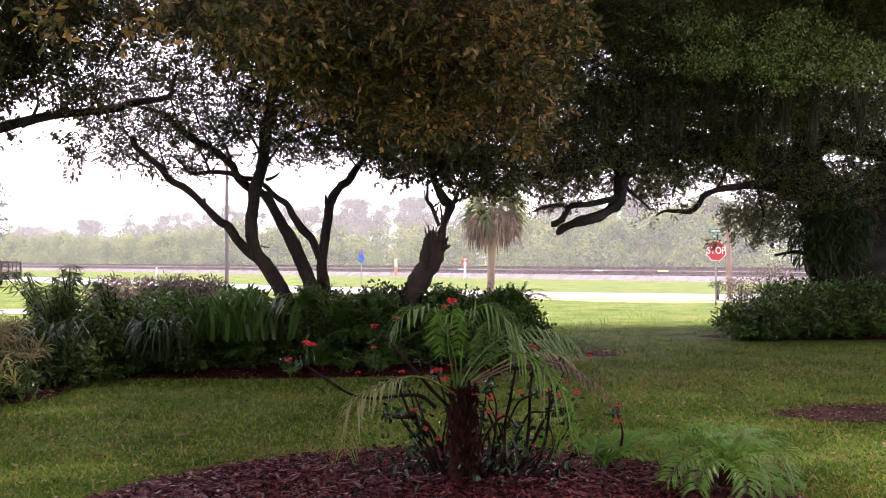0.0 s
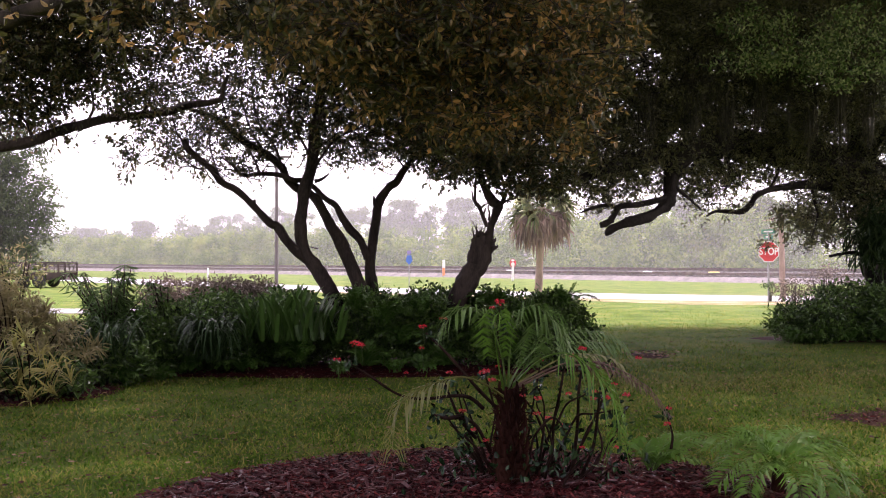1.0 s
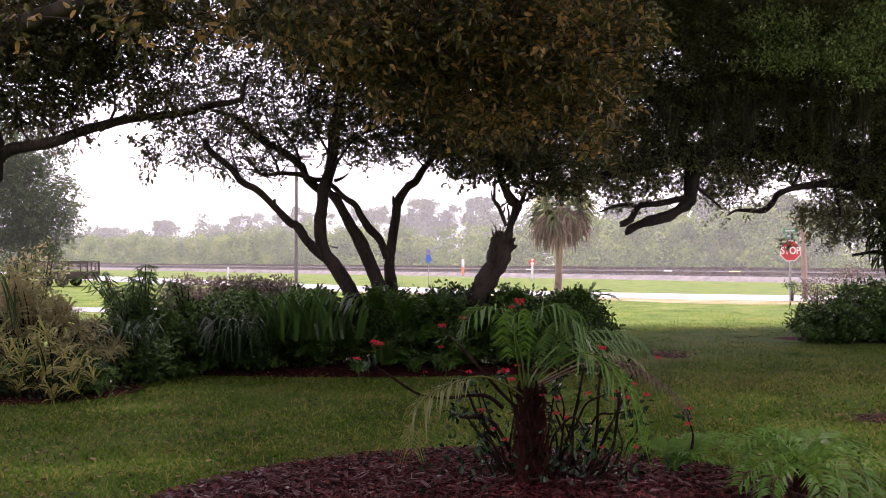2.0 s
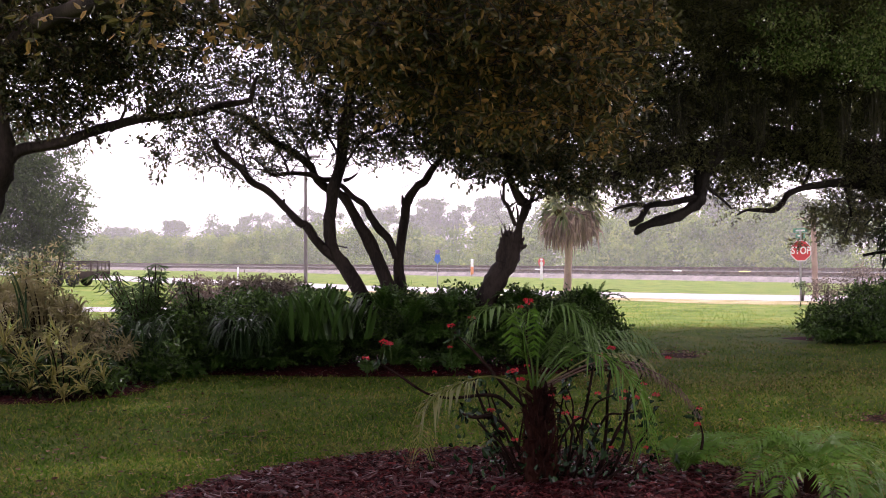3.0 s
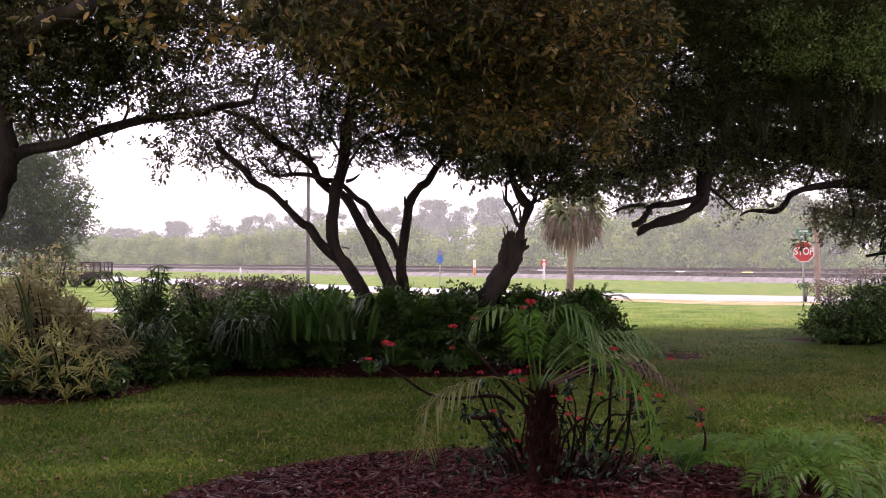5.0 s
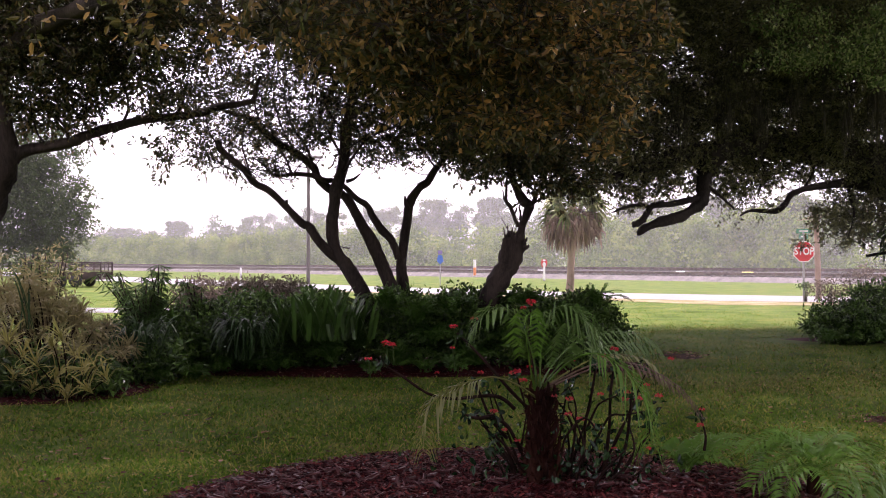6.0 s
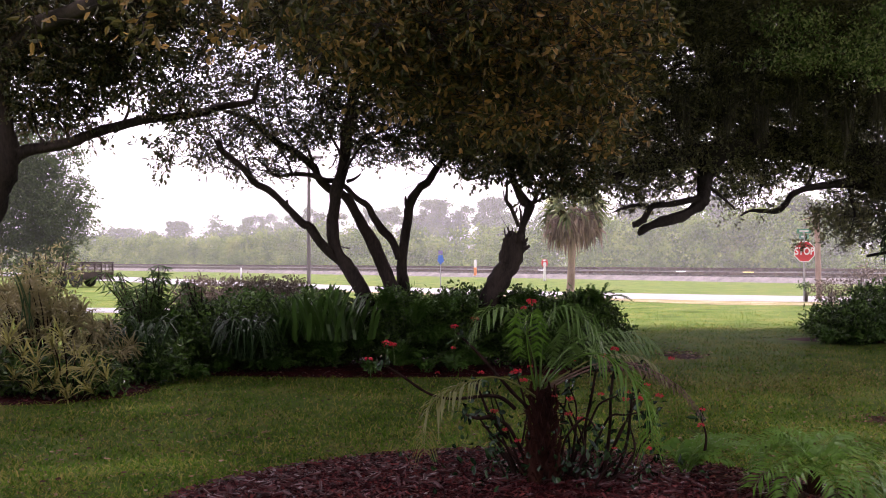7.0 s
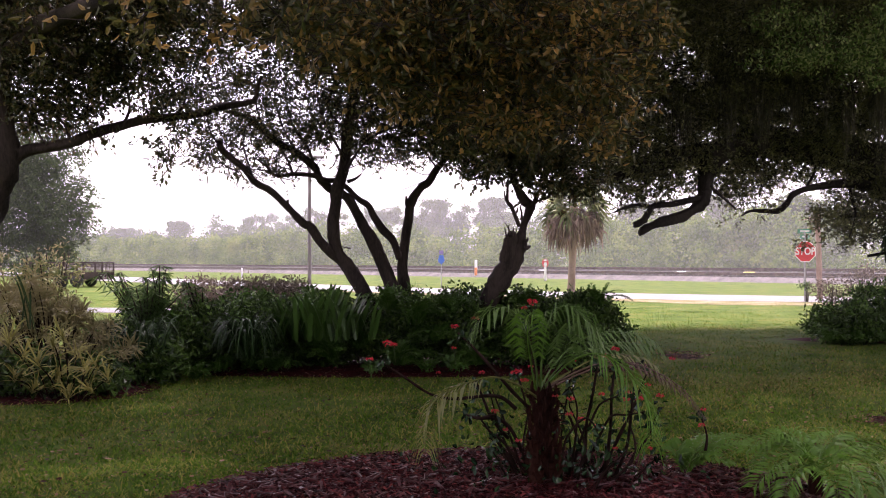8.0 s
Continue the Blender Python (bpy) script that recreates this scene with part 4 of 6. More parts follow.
M["fibre"] = surface("palm_fibre", (0.009, 0.004, 0.003), (0.05, 0.019, 0.013), 0.95, 6, 70, 1.0, stretch=(1, 1, 0.2), spec=0.05)
M["stem"] = surface("dark_stems", (0.008, 0.005, 0.004), (0.032, 0.018, 0.014), 0.9, 8, 60, 0.6, spec=0.05)
M["glossy"] = foliage("glossy_leaves", (0.008, 0.024, 0.010), (0.016, 0.045, 0.016), (0.032, 0.07, 0.026), 0.24, 0.2, 0.2, 0.3)

# low fill of leaves through the bed, then the plants in front of it
for i, (x, y, h) in enumerate([(-4.0, 12.3, 0.72), (-3.3, 12.6, 0.85), (-2.5, 13.0, 0.95), (-1.6, 13.4, 0.98), (-2.9, 13.6, 0.95), (-2.0, 14.0, 1.0), (-0.6, 13.6, 1.02), (0.3, 13.5, 1.04), (1.2, 13.3, 1.02), (1.95, 13.2, 0.92)]):
    shrub("hedge_shrub", [(x, y, h * 0.52, 0.62, 0.75, h * 0.56)], 6500, 0.08, 0.036, M["leaf_hedge"], 40 + i, "dense dark green small-leaved shrub in the planted bed", group="shrubs of the bed", stems=5, clump=0.07)
rng = np.random.default_rng(90)
for i in range(17):
    x = -1.6 + 0.245 * i + rng.normal() * 0.06
    fern((x, 12.55 + 0.12 * (i % 4) + 0.03 * x, (0.15, 0.62, 0.35, 0.8)[i % 4] + rng.uniform(-0.05, 0.05)), 22, 0.55, 200 + i)
for i in range(7):
    fern((-3.9 + 0.36 * i, 12.0 + 0.14 * i, (0.3, 0.55)[i % 2]), 20, 0.5, 225 + i)
for i, (x, y, s) in enumerate([(-3.45, 11.4, 0.34), (-3.05, 11.55, 0.3), (-0.9, 12.1, 0.3), (-0.2, 12.2, 0.38), (0.15, 12.25, 0.4), (-2.2, 12.4, 0.5), (-2.9, 12.3, 0.5), (-3.5, 12.2, 0.5)]):
    fern((x, y, 0.05), 11, s, 240 + i)
strap_plant("spider_lily", (-2.50, 11.90, 0.50), 110, 0.75, 0.015, 0.5, 1.5, M["leaf_strap"], 300, "dark clump of long arching strap leaves", spread=0.07).location = (0, 0, -0.25)
strap_plant("spider_lily", (-3.69, 11.40, 0.47), 80, 0.7, 0.014, 0.48, 1.4, M["leaf_strap"], 301, "dark clump of long arching strap leaves", spread=0.10).location = (0, 0, -0.2)
for i, (p, k) in enumerate([((-1.45, 12.30, 0.54), 1.0), ((-1.69, 12.20, 0.47), 0.85), ((-1.23, 12.40, 0.57), 0.8), ((-1.98, 12.40, 0.46), 0.75)]):
    strap_plant("cast_iron_plant", (p[0], p[1], 0.46), 26, 0.42 * k, 0.034, 0.66 * k, 0.15, M["leaf_broad"], 310 + i, "plant with broad arching lance-shaped dark green leaves", spread=0.12)
shrub("bed_end_shrub", [(1.81, 13.20, 0.63) + (0.55, 0.6, 0.42), (2.09, 13.20, 0.79) + (0.35, 0.5, 0.30)], 4200, 0.075, 0.035, M["leaf_hedge"], 63, "dark small-leaved shrub at the end of the bed", stems=6, clump=0.06)


rng = np.random.default_rng(92)
for i in range(16):
    x, y = -1.2 + 0.2 * i + rng.normal() * 0.05, 13.0 + rng.normal() * 0.15
    t = thing("hedge_shoot", "thin young shoot with small leaves above the hedge", "shoot", "hedge shoots")
    h = rng.uniform(1.0, 1.22)
    tip = (x + rng.normal() * 0.09, y, h)
    limb("stem", [(x, y, 0.5), (x + rng.normal() * 0.02, y, 0.85), tip], [0.006, 0.005, 0.003], M["leaf_hedge"], t, 4, 0, 0.01)
    c = np.array([(x + (tip[0] - x) * q, y, 0.85 + (h - 0.85) * q) for q in rng.uniform(0.2, 1.1, 13)])
    v, f = leaf_arrays(c, 0.06, 0.03, rng, 0.1)
    tagged(cloud("foliage", v, f, M["leaf_hedge"], t), kind="stuff")


def cane_plant(name, p, canes, height, spread, seed, label, mat, leaf_len=0.17):
    t = thing(name, label, "plant")
    rng = np.random.default_rng(seed)
    for i in range(canes):
        a, h = rng.uniform(0, 6.28), height * rng.uniform(0.65, 1.05)
        r = spread * rng.uniform(0.1, 1.0)
        top = (p[0] + r * math.cos(a), p[1] + r * math.sin(a), p[2] + h)
        limb("cane", [(p[0] + rng.normal() * 0.1, p[1] + rng.normal() * 0.1, p[2]), (p[0] + 0.4 * r * math.cos(a), p[1] + 0.4 * r * math.sin(a), p[2] + h * 0.55), top], [0.012, 0.01, 0.006], M["bark"], t, 5, 0.1, 0.01, i)
        c, ax = [], []
        for q in np.linspace(0.35, 1.0, 8):
            for j in range(7):
                w = rng.uniform(0, 6.28)
                c.append((p[0] + (0.4 + 0.6 * q) * r * math.cos(a) * q, p[1] + (0.4 + 0.6 * q) * r * math.sin(a) * q, p[2] + h * q))
                ax.append((math.cos(w), math.sin(w), 0.15))
        v, f = leaf_arrays(np.array(c), leaf_len, 0.0145, rng, 0.8, 0.3, np.array(ax))
        tagged(cloud("foliage", v, f, mat, t), kind="stuff")
    return t


cane_plant("bamboo_palm", (-3.86, 12.2, 0.3), 20, 1.02, 0.66, 320, "airy green clump of canes with narrow pointed leaves", M["leaf_broad"], 0.19)
cane_plant("bamboo_palm", (-3.72, 12.3, 0.5), 5, 1.0, 0.16, 322, "airy green clump of canes with narrow pointed leaves", M["leaf_broad"], 0.17)
cane_plant("bamboo_palm", (-3.24, 12.60, 0.3), 10, 0.9, 0.42, 321, "airy green clump of canes with narrow pointed leaves", M["leaf_hedge"], 0.13)
for i, p in enumerate([(-3.91, 17.50, 0.93), (-3.44, 17.80, 0.97), (-2.93, 18.00, 0.99), (-4.42, 17.00, 0.89)]):
    shrub("dry_shrub", [(p[0], p[1], 0.62, 0.5, 0.4, 0.58)], 4500, 0.07, 0.03, M["dry_leaf"], 330 + i, "brownish twiggy shrub half bare of leaves", group="dry shrubs", stems=16, clump=0.07)

rng = np.random.default_rng(95)
spots = [(-4.49, 9.70, 0.64), (-4.39, 9.82, 0.49), (-4.54, 9.94, 0.26), (-4.17, 9.70, 0.41), (-4.28, 9.82, 0.15), (-4.09, 9.94, 0.24), (-3.93, 9.70, 0.70), (-4.07, 9.82, 0.61), (-3.88, 9.94, 0.50), (-3.70, 9.70, 0.37), (-3.62, 9.82, 0.40), (-3.55, 9.94, 0.24), (-3.64, 9.70, 0.16), (-3.92, 9.82, 0.09), (-4.51, 9.94, -0.02), (-4.08, 9.70, -0.01), (-3.48, 9.82, 0.09), (-4.66, 9.94, 0.43)]
spots = [(x, y, max(z, 0.06)) for x, y, z in spots]
rosette_shrub("croton", spots[:-4], 0.23, 0.0095, M["croton"], 96, "low croton with yellow-green arching narrow leaves", leaves=21, droop=0.9)
spots = [(-5.25 + 1.65 * rng.uniform(0, 1), 10.6 + rng.uniform(-0.35, 0.5), 0.25 + 1.05 * rng.uniform(0, 1) ** 0.8) for i in range(120)]
spots = [s for s in spots if s[2] < 1.30 - 0.75 * max(0, s[0] + 4.55) + 0.12 * math.sin(s[0] * 9)]
rosette_shrub("croton", spots, 0.21, 0.0095, M["croton_b"], 97, "tall croton with faded brown-green drooping leaves", droop=1.3, leaves=22, lean=36)
for i, (x, y, h, r) in enumerate([(-4.7, 10.35, 0.5, 0.55), (-3.95, 10.5, 0.4, 0.4), (-3.6, 11.5, 0.5, 0.45)]):
    shrub("hedge_shrub", [(x, y, h * 0.5, r, 0.4, h * 0.5)], 1600, 0.10, 0.035, M["leaf_hedge"], 390 + i, "dense dark green small-leaved shrub in the planted bed", group="shrubs of the bed", stems=4)
shrub("pale_shrub", [(-6.26, 15.00, 1.37) + (0.5, 0.5, 0.42), (-6.76, 15.00, 1.33) + (0.5, 0.5, 0.42), (-6.49, 15.00, 0.60) + (0.7, 0.5, 0.7)], 2600, 0.09, 0.03, M["croton_b"], 64, "pale feathery shrub beyond the crotons", stems=12, clump=0.09)
strap_plant("snake_plant", (-4.51, 10.20, 0.89)[:2] + (0.75,), 6, 0.34, 0.012, 0.62, 0.1, M["leaf_strap"], 340, "stiff upright sword-shaped leaves among the crotons", spread=0.05)

# border under the oak
for i, (x, y, h, r) in enumerate([(7.3, 17.0, 0.7, 0.7), (8.2, 17.3, 1.05, 0.8), (9.2, 17.4, 1.1, 0.85), (10.2, 17.5, 1.15, 0.9), (11.3, 17.5, 1.15, 0.9)]):
    shrub("border_shrub", [(x, y, h * 0.5, r, 0.8, h * 0.55)], 4600, 0.10, 0.04, M["leaf_hedge"], 350 + i, "low dark green shrub in the border under the oak", group="border shrubs", stems=5, clump=0.08)
for i in range(9):
    fern((6.75 + 0.55 * i, 16.4 + 0.1 * (i % 3), 0.08), 12, 0.5, 370 + i, "green fern at the edge of the border")
p = (10.39, 25.00, 0.83)
shrub("grey_shrub", [(p[0], p[1], 0.55, 0.55, 0.5, 0.5), (p[0] + 0.9, p[1], 0.7, 0.7, 0.5, 0.65)], 2600, 0.08, 0.03, M["dry_leaf"], 380, "grey-green bushy shrub at the road's edge", stems=10)


# ---------------------------------------------------------------- mulched bed with the small palms
def bed(name, cx, cy, rx, ry, label, z=0.012, seed=1, hump=0.05, mat="mulch", wild=0.05):
    bm = bmesh.new()
    n, rings = 72, 6
    grid = []
    for k in range(1, rings + 1):
        q = k / rings
        grid.append([bm.verts.new((cx + rx * q * math.cos(a) * (1 + wild * noise.noise(Vector((math.cos(a) * 2, math.sin(a) * 2, seed)))), cy + ry * q * math.sin(a) * (1 + wild * noise.noise(Vector((math.cos(a) * 3, math.sin(a) * 3, seed + 5)))),
                                   z + hump * (1 - q * q))) for a in np.linspace(0, 2 * math.pi, n, endpoint=False)])
    mid = bm.verts.new((cx, cy, z + hump))
    for i in range(n):
        bm.faces.new((grid[0][i], grid[0][(i + 1) % n], mid))
        for a, b in zip(grid, grid[1:]):
            bm.faces.new((a[i], b[i], b[(i + 1) % n], a[(i + 1) % n]))
    return tagged(solid(name, bm, M[mat]), label, "mulch bed" if mat == "mulch" else "bare soil", kind="structure")


def chips(spots, seed, size=0.05):
    """Loose shreds of wood lying at all angles."""
    rng = np.random.default_rng(seed)
    n = len(spots)
    c = np.array(spots)
    a = rng.uniform(0, 2 * np.pi, n)
    d = unit(np.stack([np.cos(a), np.sin(a), rng.normal(size=n) * 0.3], 1)) * (size * rng.uniform(0.4, 1.5, n))[:, None]
    s = unit(np.cross(d, np.array([[0, 0, 1.0]]) + rng.normal(size=(n, 3)) * 0.4)) * (size * 0.16 * rng.uniform(0.5, 1.6, n))[:, None]
    v = np.stack([c - d * 0.5 - s, c + d * 0.5 - s * 0.6, c + d * 0.55 + s * 0.7, c - d * 0.45 + s], 1).reshape(-1, 3)
    return v, np.arange(n)[:, None] * 4 + np.array([[0, 1, 2, 3]])


M["soil"] = surface("bare_soil", (0.02, 0.010, 0.009), (0.07, 0.034, 0.027), 0.95, 3, 30, 0.8, spec=0.05)
M["litter"] = foliage("fallen_leaf", (0.035, 0.014, 0.009), (0.09, 0.04, 0.022), (0.24, 0.14, 0.085), 0.6, 0.1, 0.1, 0.2)
BX, BY, BRX, BRY = 0.45, 4.95, 2.35, 2.45
bed("mulch_bed", BX, BY, BRX, BRY, "round bed of wet dark red wood mulch")
bed("mulch_bed", -0.9, 13.3, 3.9, 1.35, "dark red mulch under the planted bed", 0.008, 2, 0.02)
bed("mulch_bed", -4.6, 10.8, 1.3, 1.1, "dark red mulch under the crotons", 0.006, 4, 0.02)
bed("mulch_bed", 9.4, 17.6, 2.9, 0.9, "dark mulch under the oak border", 0.008, 6, 0.02)
bed("bare_patch", 5.0, 8.7, 1.1, 0.55, "bare patch of reddish soil and mulch in the lawn", 0.008, 8, 0.01, "soil", 0.7)
bed("bare_patch", 3.75, 14.6, 0.28, 0.42, "small bare dark patch in the lawn", 0.008, 9, 0.01, "soil", 0.4)
rng = np.random.default_rng(400)
sp = []
while len(sp) < 15000:
    x, y = rng.uniform(-1.9, 2.9), rng.uniform(5.2, 7.45)
    q = ((x - BX) / BRX) ** 2 + ((y - BY) / BRY) ** 2
    if q < 1.02:
        sp.append((x, y, 0.02 + 0.05 * (1 - q) + rng.uniform(0, 0.012)))
for k, (cx, cy, rx, ry) in enumerate([(-0.9, 13.3, 3.9, 1.35), (-4.6, 10.8, 1.3, 1.1), (5.0, 8.7, 1.1, 0.55)]):
    for i in range(1600 if k == 0 else 700):
        a, r = rng.uniform(0, 6.28), rng.uniform(0, 1) ** 0.5
        sp.append((cx + rx * r * math.cos(a), cy + ry * r * math.sin(a), 0.025 + rng.uniform(0, 0.01)))
v, f = chips(sp, 401, 0.04)
tagged(cloud("wood_chips", v, f, M["chip"]), "loose wet red wood chips on the beds", "mulch", kind="stuff")


def loose_chip(seed):
    """One shred of wood: a bent, split wedge."""
    rng = np.random.default_rng(seed)
    bm = bmesh.new()
    L, w, h = rng.uniform(0.025, 0.05), rng.uniform(0.005, 0.011), rng.uniform(0.003, 0.006)
    box(bm, -L, L, -w, w, -h, h)
    for q in bm.verts:
        q.co.z += 0.006 * (q.co.x / L) ** 2
        q.co.y *= 1 - 0.4 * (q.co.x / L) * rng.uniform(0, 1)
    me = bpy.data.meshes.new("wood_chip")
    bm.to_mesh(me); bm.free()
    me.materials.append(M["one_chip"])
    return me


M["one_chip"] = surface("wood_chip", (0.02, 0.004, 0.005), (0.10, 0.022, 0.02), 0.4, 9, 80, 0.4, spec=0.35)
kinds = [loose_chip(i) for i in range(8)]
rng = np.random.default_rng(410)
home = bpy.data.objects["mulch_bed"]
for i in range(300):
    x, y = rng.uniform(-1.6, 2.5), rng.uniform(5.7, 6.5)
    q = ((x - BX) / BRX) ** 2 + ((y - BY) / BRY) ** 2
    if q < 0.98:
        o = new("wood_chip", kinds[i % 8])
        o.parent = home
        o.matrix_basis = pose(x, y, 0.03 + 0.05 * (1 - q) + rng.uniform(0, 0.012), rng.normal() * 18, rng.normal() * 14, rng.uniform(0, 360))


def date_palm():
    t = thing("date_palm", "small feathery date palm with a shaggy brown trunk", "palm")
    limb("trunk", [(0.66, 6.15, -0.02), (0.65, 6.15, 0.24), (0.66, 6.15, 0.46), (0.68, 6.15, 0.65)], [0.10, 0.08, 0.065, 0.04], M["fibre"], t, 14, 0.5, 0.01)
    rng = np.random.default_rng(500)
    x0, y0, _ = (0.66, 6.15, 0.31)
    for i in range(46):
        a, z = i * 2.4, 0.08 + 0.55 * i / 46
        r = 0.085 - 0.04 * i / 46
        limb("leaf_base", [(x0 + r * math.cos(a), y0 + r * math.sin(a), z), (x0 + (r + 0.035) * math.cos(a), y0 + (r + 0.035) * math.sin(a), z + 0.06), (x0 + (r + 0.03) * math.cos(a), y0 + (r + 0.03) * math.sin(a), z + 0.11)], [0.02, 0.014, 0.004], M["fibre"], t, 5, 0.3, 0.004, i)
    k = rng.uniform(0, 6.28, 420)
    zz = rng.uniform(0.05, 0.66, 420)
    u = np.stack([np.cos(k), np.sin(k), 0 * k], 1)
    c = np.array([x0, y0, 0.0]) + u * (0.09 - 0.055 * zz)[:, None] + np.stack([0 * k, 0 * k, zz], 1)
    v, f = leaf_arrays(c, 0.09, 0.007, rng, -0.5, 0.6, u * 0.7)
    cloud("fibre_mat", v, f, M["fibre"], t, "shaggy brown trunk fibre")
    for mat, size, hang, droop, line in [("palm_old", 0.17, 0.75, 0.35, [(0.62, 6.15, 0.60), (0.48, 6.05, 0.70), (0.33, 5.95, 0.76), (0.18, 5.90, 0.74), (0.04, 5.85, 0.69), (-0.07, 5.80, 0.61), (-0.11, 5.80, 0.46), (-0.11, 5.80, 0.30)]),
                                         ("palm", 0.16, 0.6, 0.25, [(0.62, 6.15, 0.65), (0.60, 6.10, 0.84), (0.53, 6.05, 1.05), (0.44, 6.00, 1.18), (0.34, 5.95, 1.20), (0.25, 5.90, 1.15), (0.19, 5.90, 1.03)]),
                                         ("palm_fresh", 0.15, 0.6, 0.2, [(0.61, 6.15, 0.65), (0.56, 6.00, 0.85), (0.53, 5.90, 1.04), (0.54, 5.85, 1.17), (0.57, 5.80, 1.15)]),
                                         ("palm", 0.22, 0.75, 0.3, [(0.64, 6.15, 0.67), (0.65, 6.10, 0.95), (0.70, 6.05, 1.14), (0.78, 6.00, 1.21), (0.88, 5.95, 1.16), (0.95, 5.95, 1.05), (1.00, 5.95, 0.91)]),
                                         ("palm", 0.18, 0.6, 0.2, [(0.64, 6.15, 0.67), (0.76, 6.30, 0.82), (0.96, 6.50, 0.95), (1.18, 6.60, 1.00), (1.40, 6.70, 0.96), (1.56, 6.75, 0.85)]),
                                         ("palm", 0.17, 0.6, 0.2, [(0.65, 6.20, 0.65), (0.83, 6.35, 0.82), (1.08, 6.50, 0.91), (1.30, 6.60, 0.92), (1.45, 6.60, 0.88)]),
                                         ("palm_fresh", 0.24, 0.75, 0.35, [(0.65, 6.15, 0.65), (0.80, 6.00, 0.84), (0.95, 5.85, 0.92), (1.09, 5.75, 0.86), (1.20, 5.70, 0.72), (1.26, 5.70, 0.54), (1.27, 5.70, 0.37)]),
                                         ("palm", 0.15, 0.6, 0.3, [(0.64, 6.15, 0.65), (0.73, 6.00, 0.81), (0.78, 5.90, 0.99), (0.80, 5.85, 1.10)]),
                                         ("palm_old", 0.12, 0.5, 0.3, [(0.65, 6.20, 0.65), (1.06, 6.40, 0.84), (1.35, 6.50, 0.83), (1.50, 6.50, 0.72), (1.54, 6.50, 0.60)]),
                                         ("palm_dead", 0.09, 0.8, 0.3, [(0.64, 6.15, 0.65), (1.03, 6.20, 0.82), (1.29, 6.20, 0.81), (1.50, 6.20, 0.71), (1.63, 6.20, 0.60), (1.73, 6.20, 0.45)]),
                                         ("palm_dead", 0.07, 0.8, 0.3, [(0.65, 6.20, 0.63), (1.04, 6.25, 0.79), (1.32, 6.25, 0.77), (1.53, 6.25, 0.67), (1.66, 6.25, 0.55), (1.71, 6.25, 0.46)])]:
        bm = bmesh.new()
        frond_path(bm, line, 44 if mat != "palm_dead" else 30, size, 0.016 if mat != "palm_dead" else 0.011, rng, 0.5, 0.008, 0.4, hang, droop)
        solid("frond", bm, M[mat], t, smooth=False)
    return t


def seedling_palm(foot, lines, seed, size=0.14):
    t = thing("date_palm_seedling", "young date palm with low fresh green fronds by the mulch bed", "palm", "palm seedlings")
    rng = np.random.default_rng(seed)
    limb("trunk", [(foot[0], foot[1], 0), (foot[0], foot[1], foot[2] * 0.6), foot], [0.05, 0.045, 0.03], M["fibre"], t, 10, 0.5, 0.0)
    for line in lines:
        bm = bmesh.new()
        frond_path(bm, line, 50, size * 1.25, 0.017, rng, 0.8, 0.006, 0.1, 0.3, 0.1)
        solid("frond", bm, M["palm_fresh"], t, smooth=False)
    return t


date_palm()
seedling_palm((2.34, 5.9, 0.18), [[(2.33, 5.90, 0.18), (2.26, 5.90, 0.31), (2.12, 5.90, 0.38), (1.95, 5.85, 0.36), (1.86, 5.80, 0.31)], [(2.33, 5.90, 0.18), (2.16, 5.80, 0.28), (1.98, 5.70, 0.23), (1.86, 5.65, 0.13)], [(2.36, 5.90, 0.20), (2.49, 5.90, 0.30), (2.63, 5.90, 0.27), (2.72, 5.85, 0.15), (2.75, 5.80, 0.05)], [(2.35, 5.90, 0.20), (2.42, 6.00, 0.29), (2.53, 6.10, 0.35), (2.64, 6.20, 0.35)], [(2.35, 5.90, 0.18), (2.43, 5.75, 0.26), (2.50, 5.65, 0.18), (2.52, 5.60, 0.06)], [(2.34, 5.90, 0.18), (2.18, 5.70, 0.25), (2.06, 5.60, 0.18), (2.02, 5.55, 0.10)], [(2.34, 5.90, 0.20), (2.36, 6.10, 0.27), (2.32, 6.30, 0.33), (2.26, 6.40, 0.34)], [(2.35, 5.90, 0.19), (2.64, 6.10, 0.29), (2.86, 6.20, 0.22), (3.00, 6.25, 0.11)], [(2.35, 5.90, 0.18), (2.30, 5.65, 0.23), (2.30, 5.50, 0.18), (2.29, 5.45, 0.10)], [(2.34, 5.90, 0.19), (2.27, 6.00, 0.33), (2.12, 6.05, 0.30), (2.04, 6.05, 0.19)]], 510)
seedling_palm((1.66, 6.4, 0.04), [[(1.66, 6.40, 0.04), (1.77, 6.40, 0.16), (1.91, 6.40, 0.23), (2.05, 6.40, 0.25)], [(1.66, 6.40, 0.04), (1.72, 6.50, 0.16), (1.83, 6.55, 0.24), (1.93, 6.60, 0.26)], [(1.66, 6.40, 0.04), (1.69, 6.30, 0.17), (1.78, 6.20, 0.20), (1.88, 6.15, 0.17)], [(1.64, 6.40, 0.04), (1.59, 6.40, 0.17), (1.64, 6.45, 0.25)], [(1.66, 6.40, 0.04), (1.81, 6.60, 0.16), (2.00, 6.70, 0.23), (2.16, 6.80, 0.23)]], 511, 0.11)


def flower_head(p, r, seed, parent):
    """A flat-topped cluster of small four-petalled flowers."""
    rng = np.random.default_rng(seed)
    n = 44
    u = unit(rng.normal(size=(n, 3)) * np.array([1, 1, 0.5]) + np.array([0, 0, 0.3]))
    c = np.array(p) + u * r * np.array([1.1, 1.1, 0.45]) * 0.7
    v, f = leaf_arrays(c, r * 0.5, r * 0.42, rng, -0.1, 0.6, u * 0.6)
    return cloud("flower_head", v, f, M["red"], parent, "small red flower head")


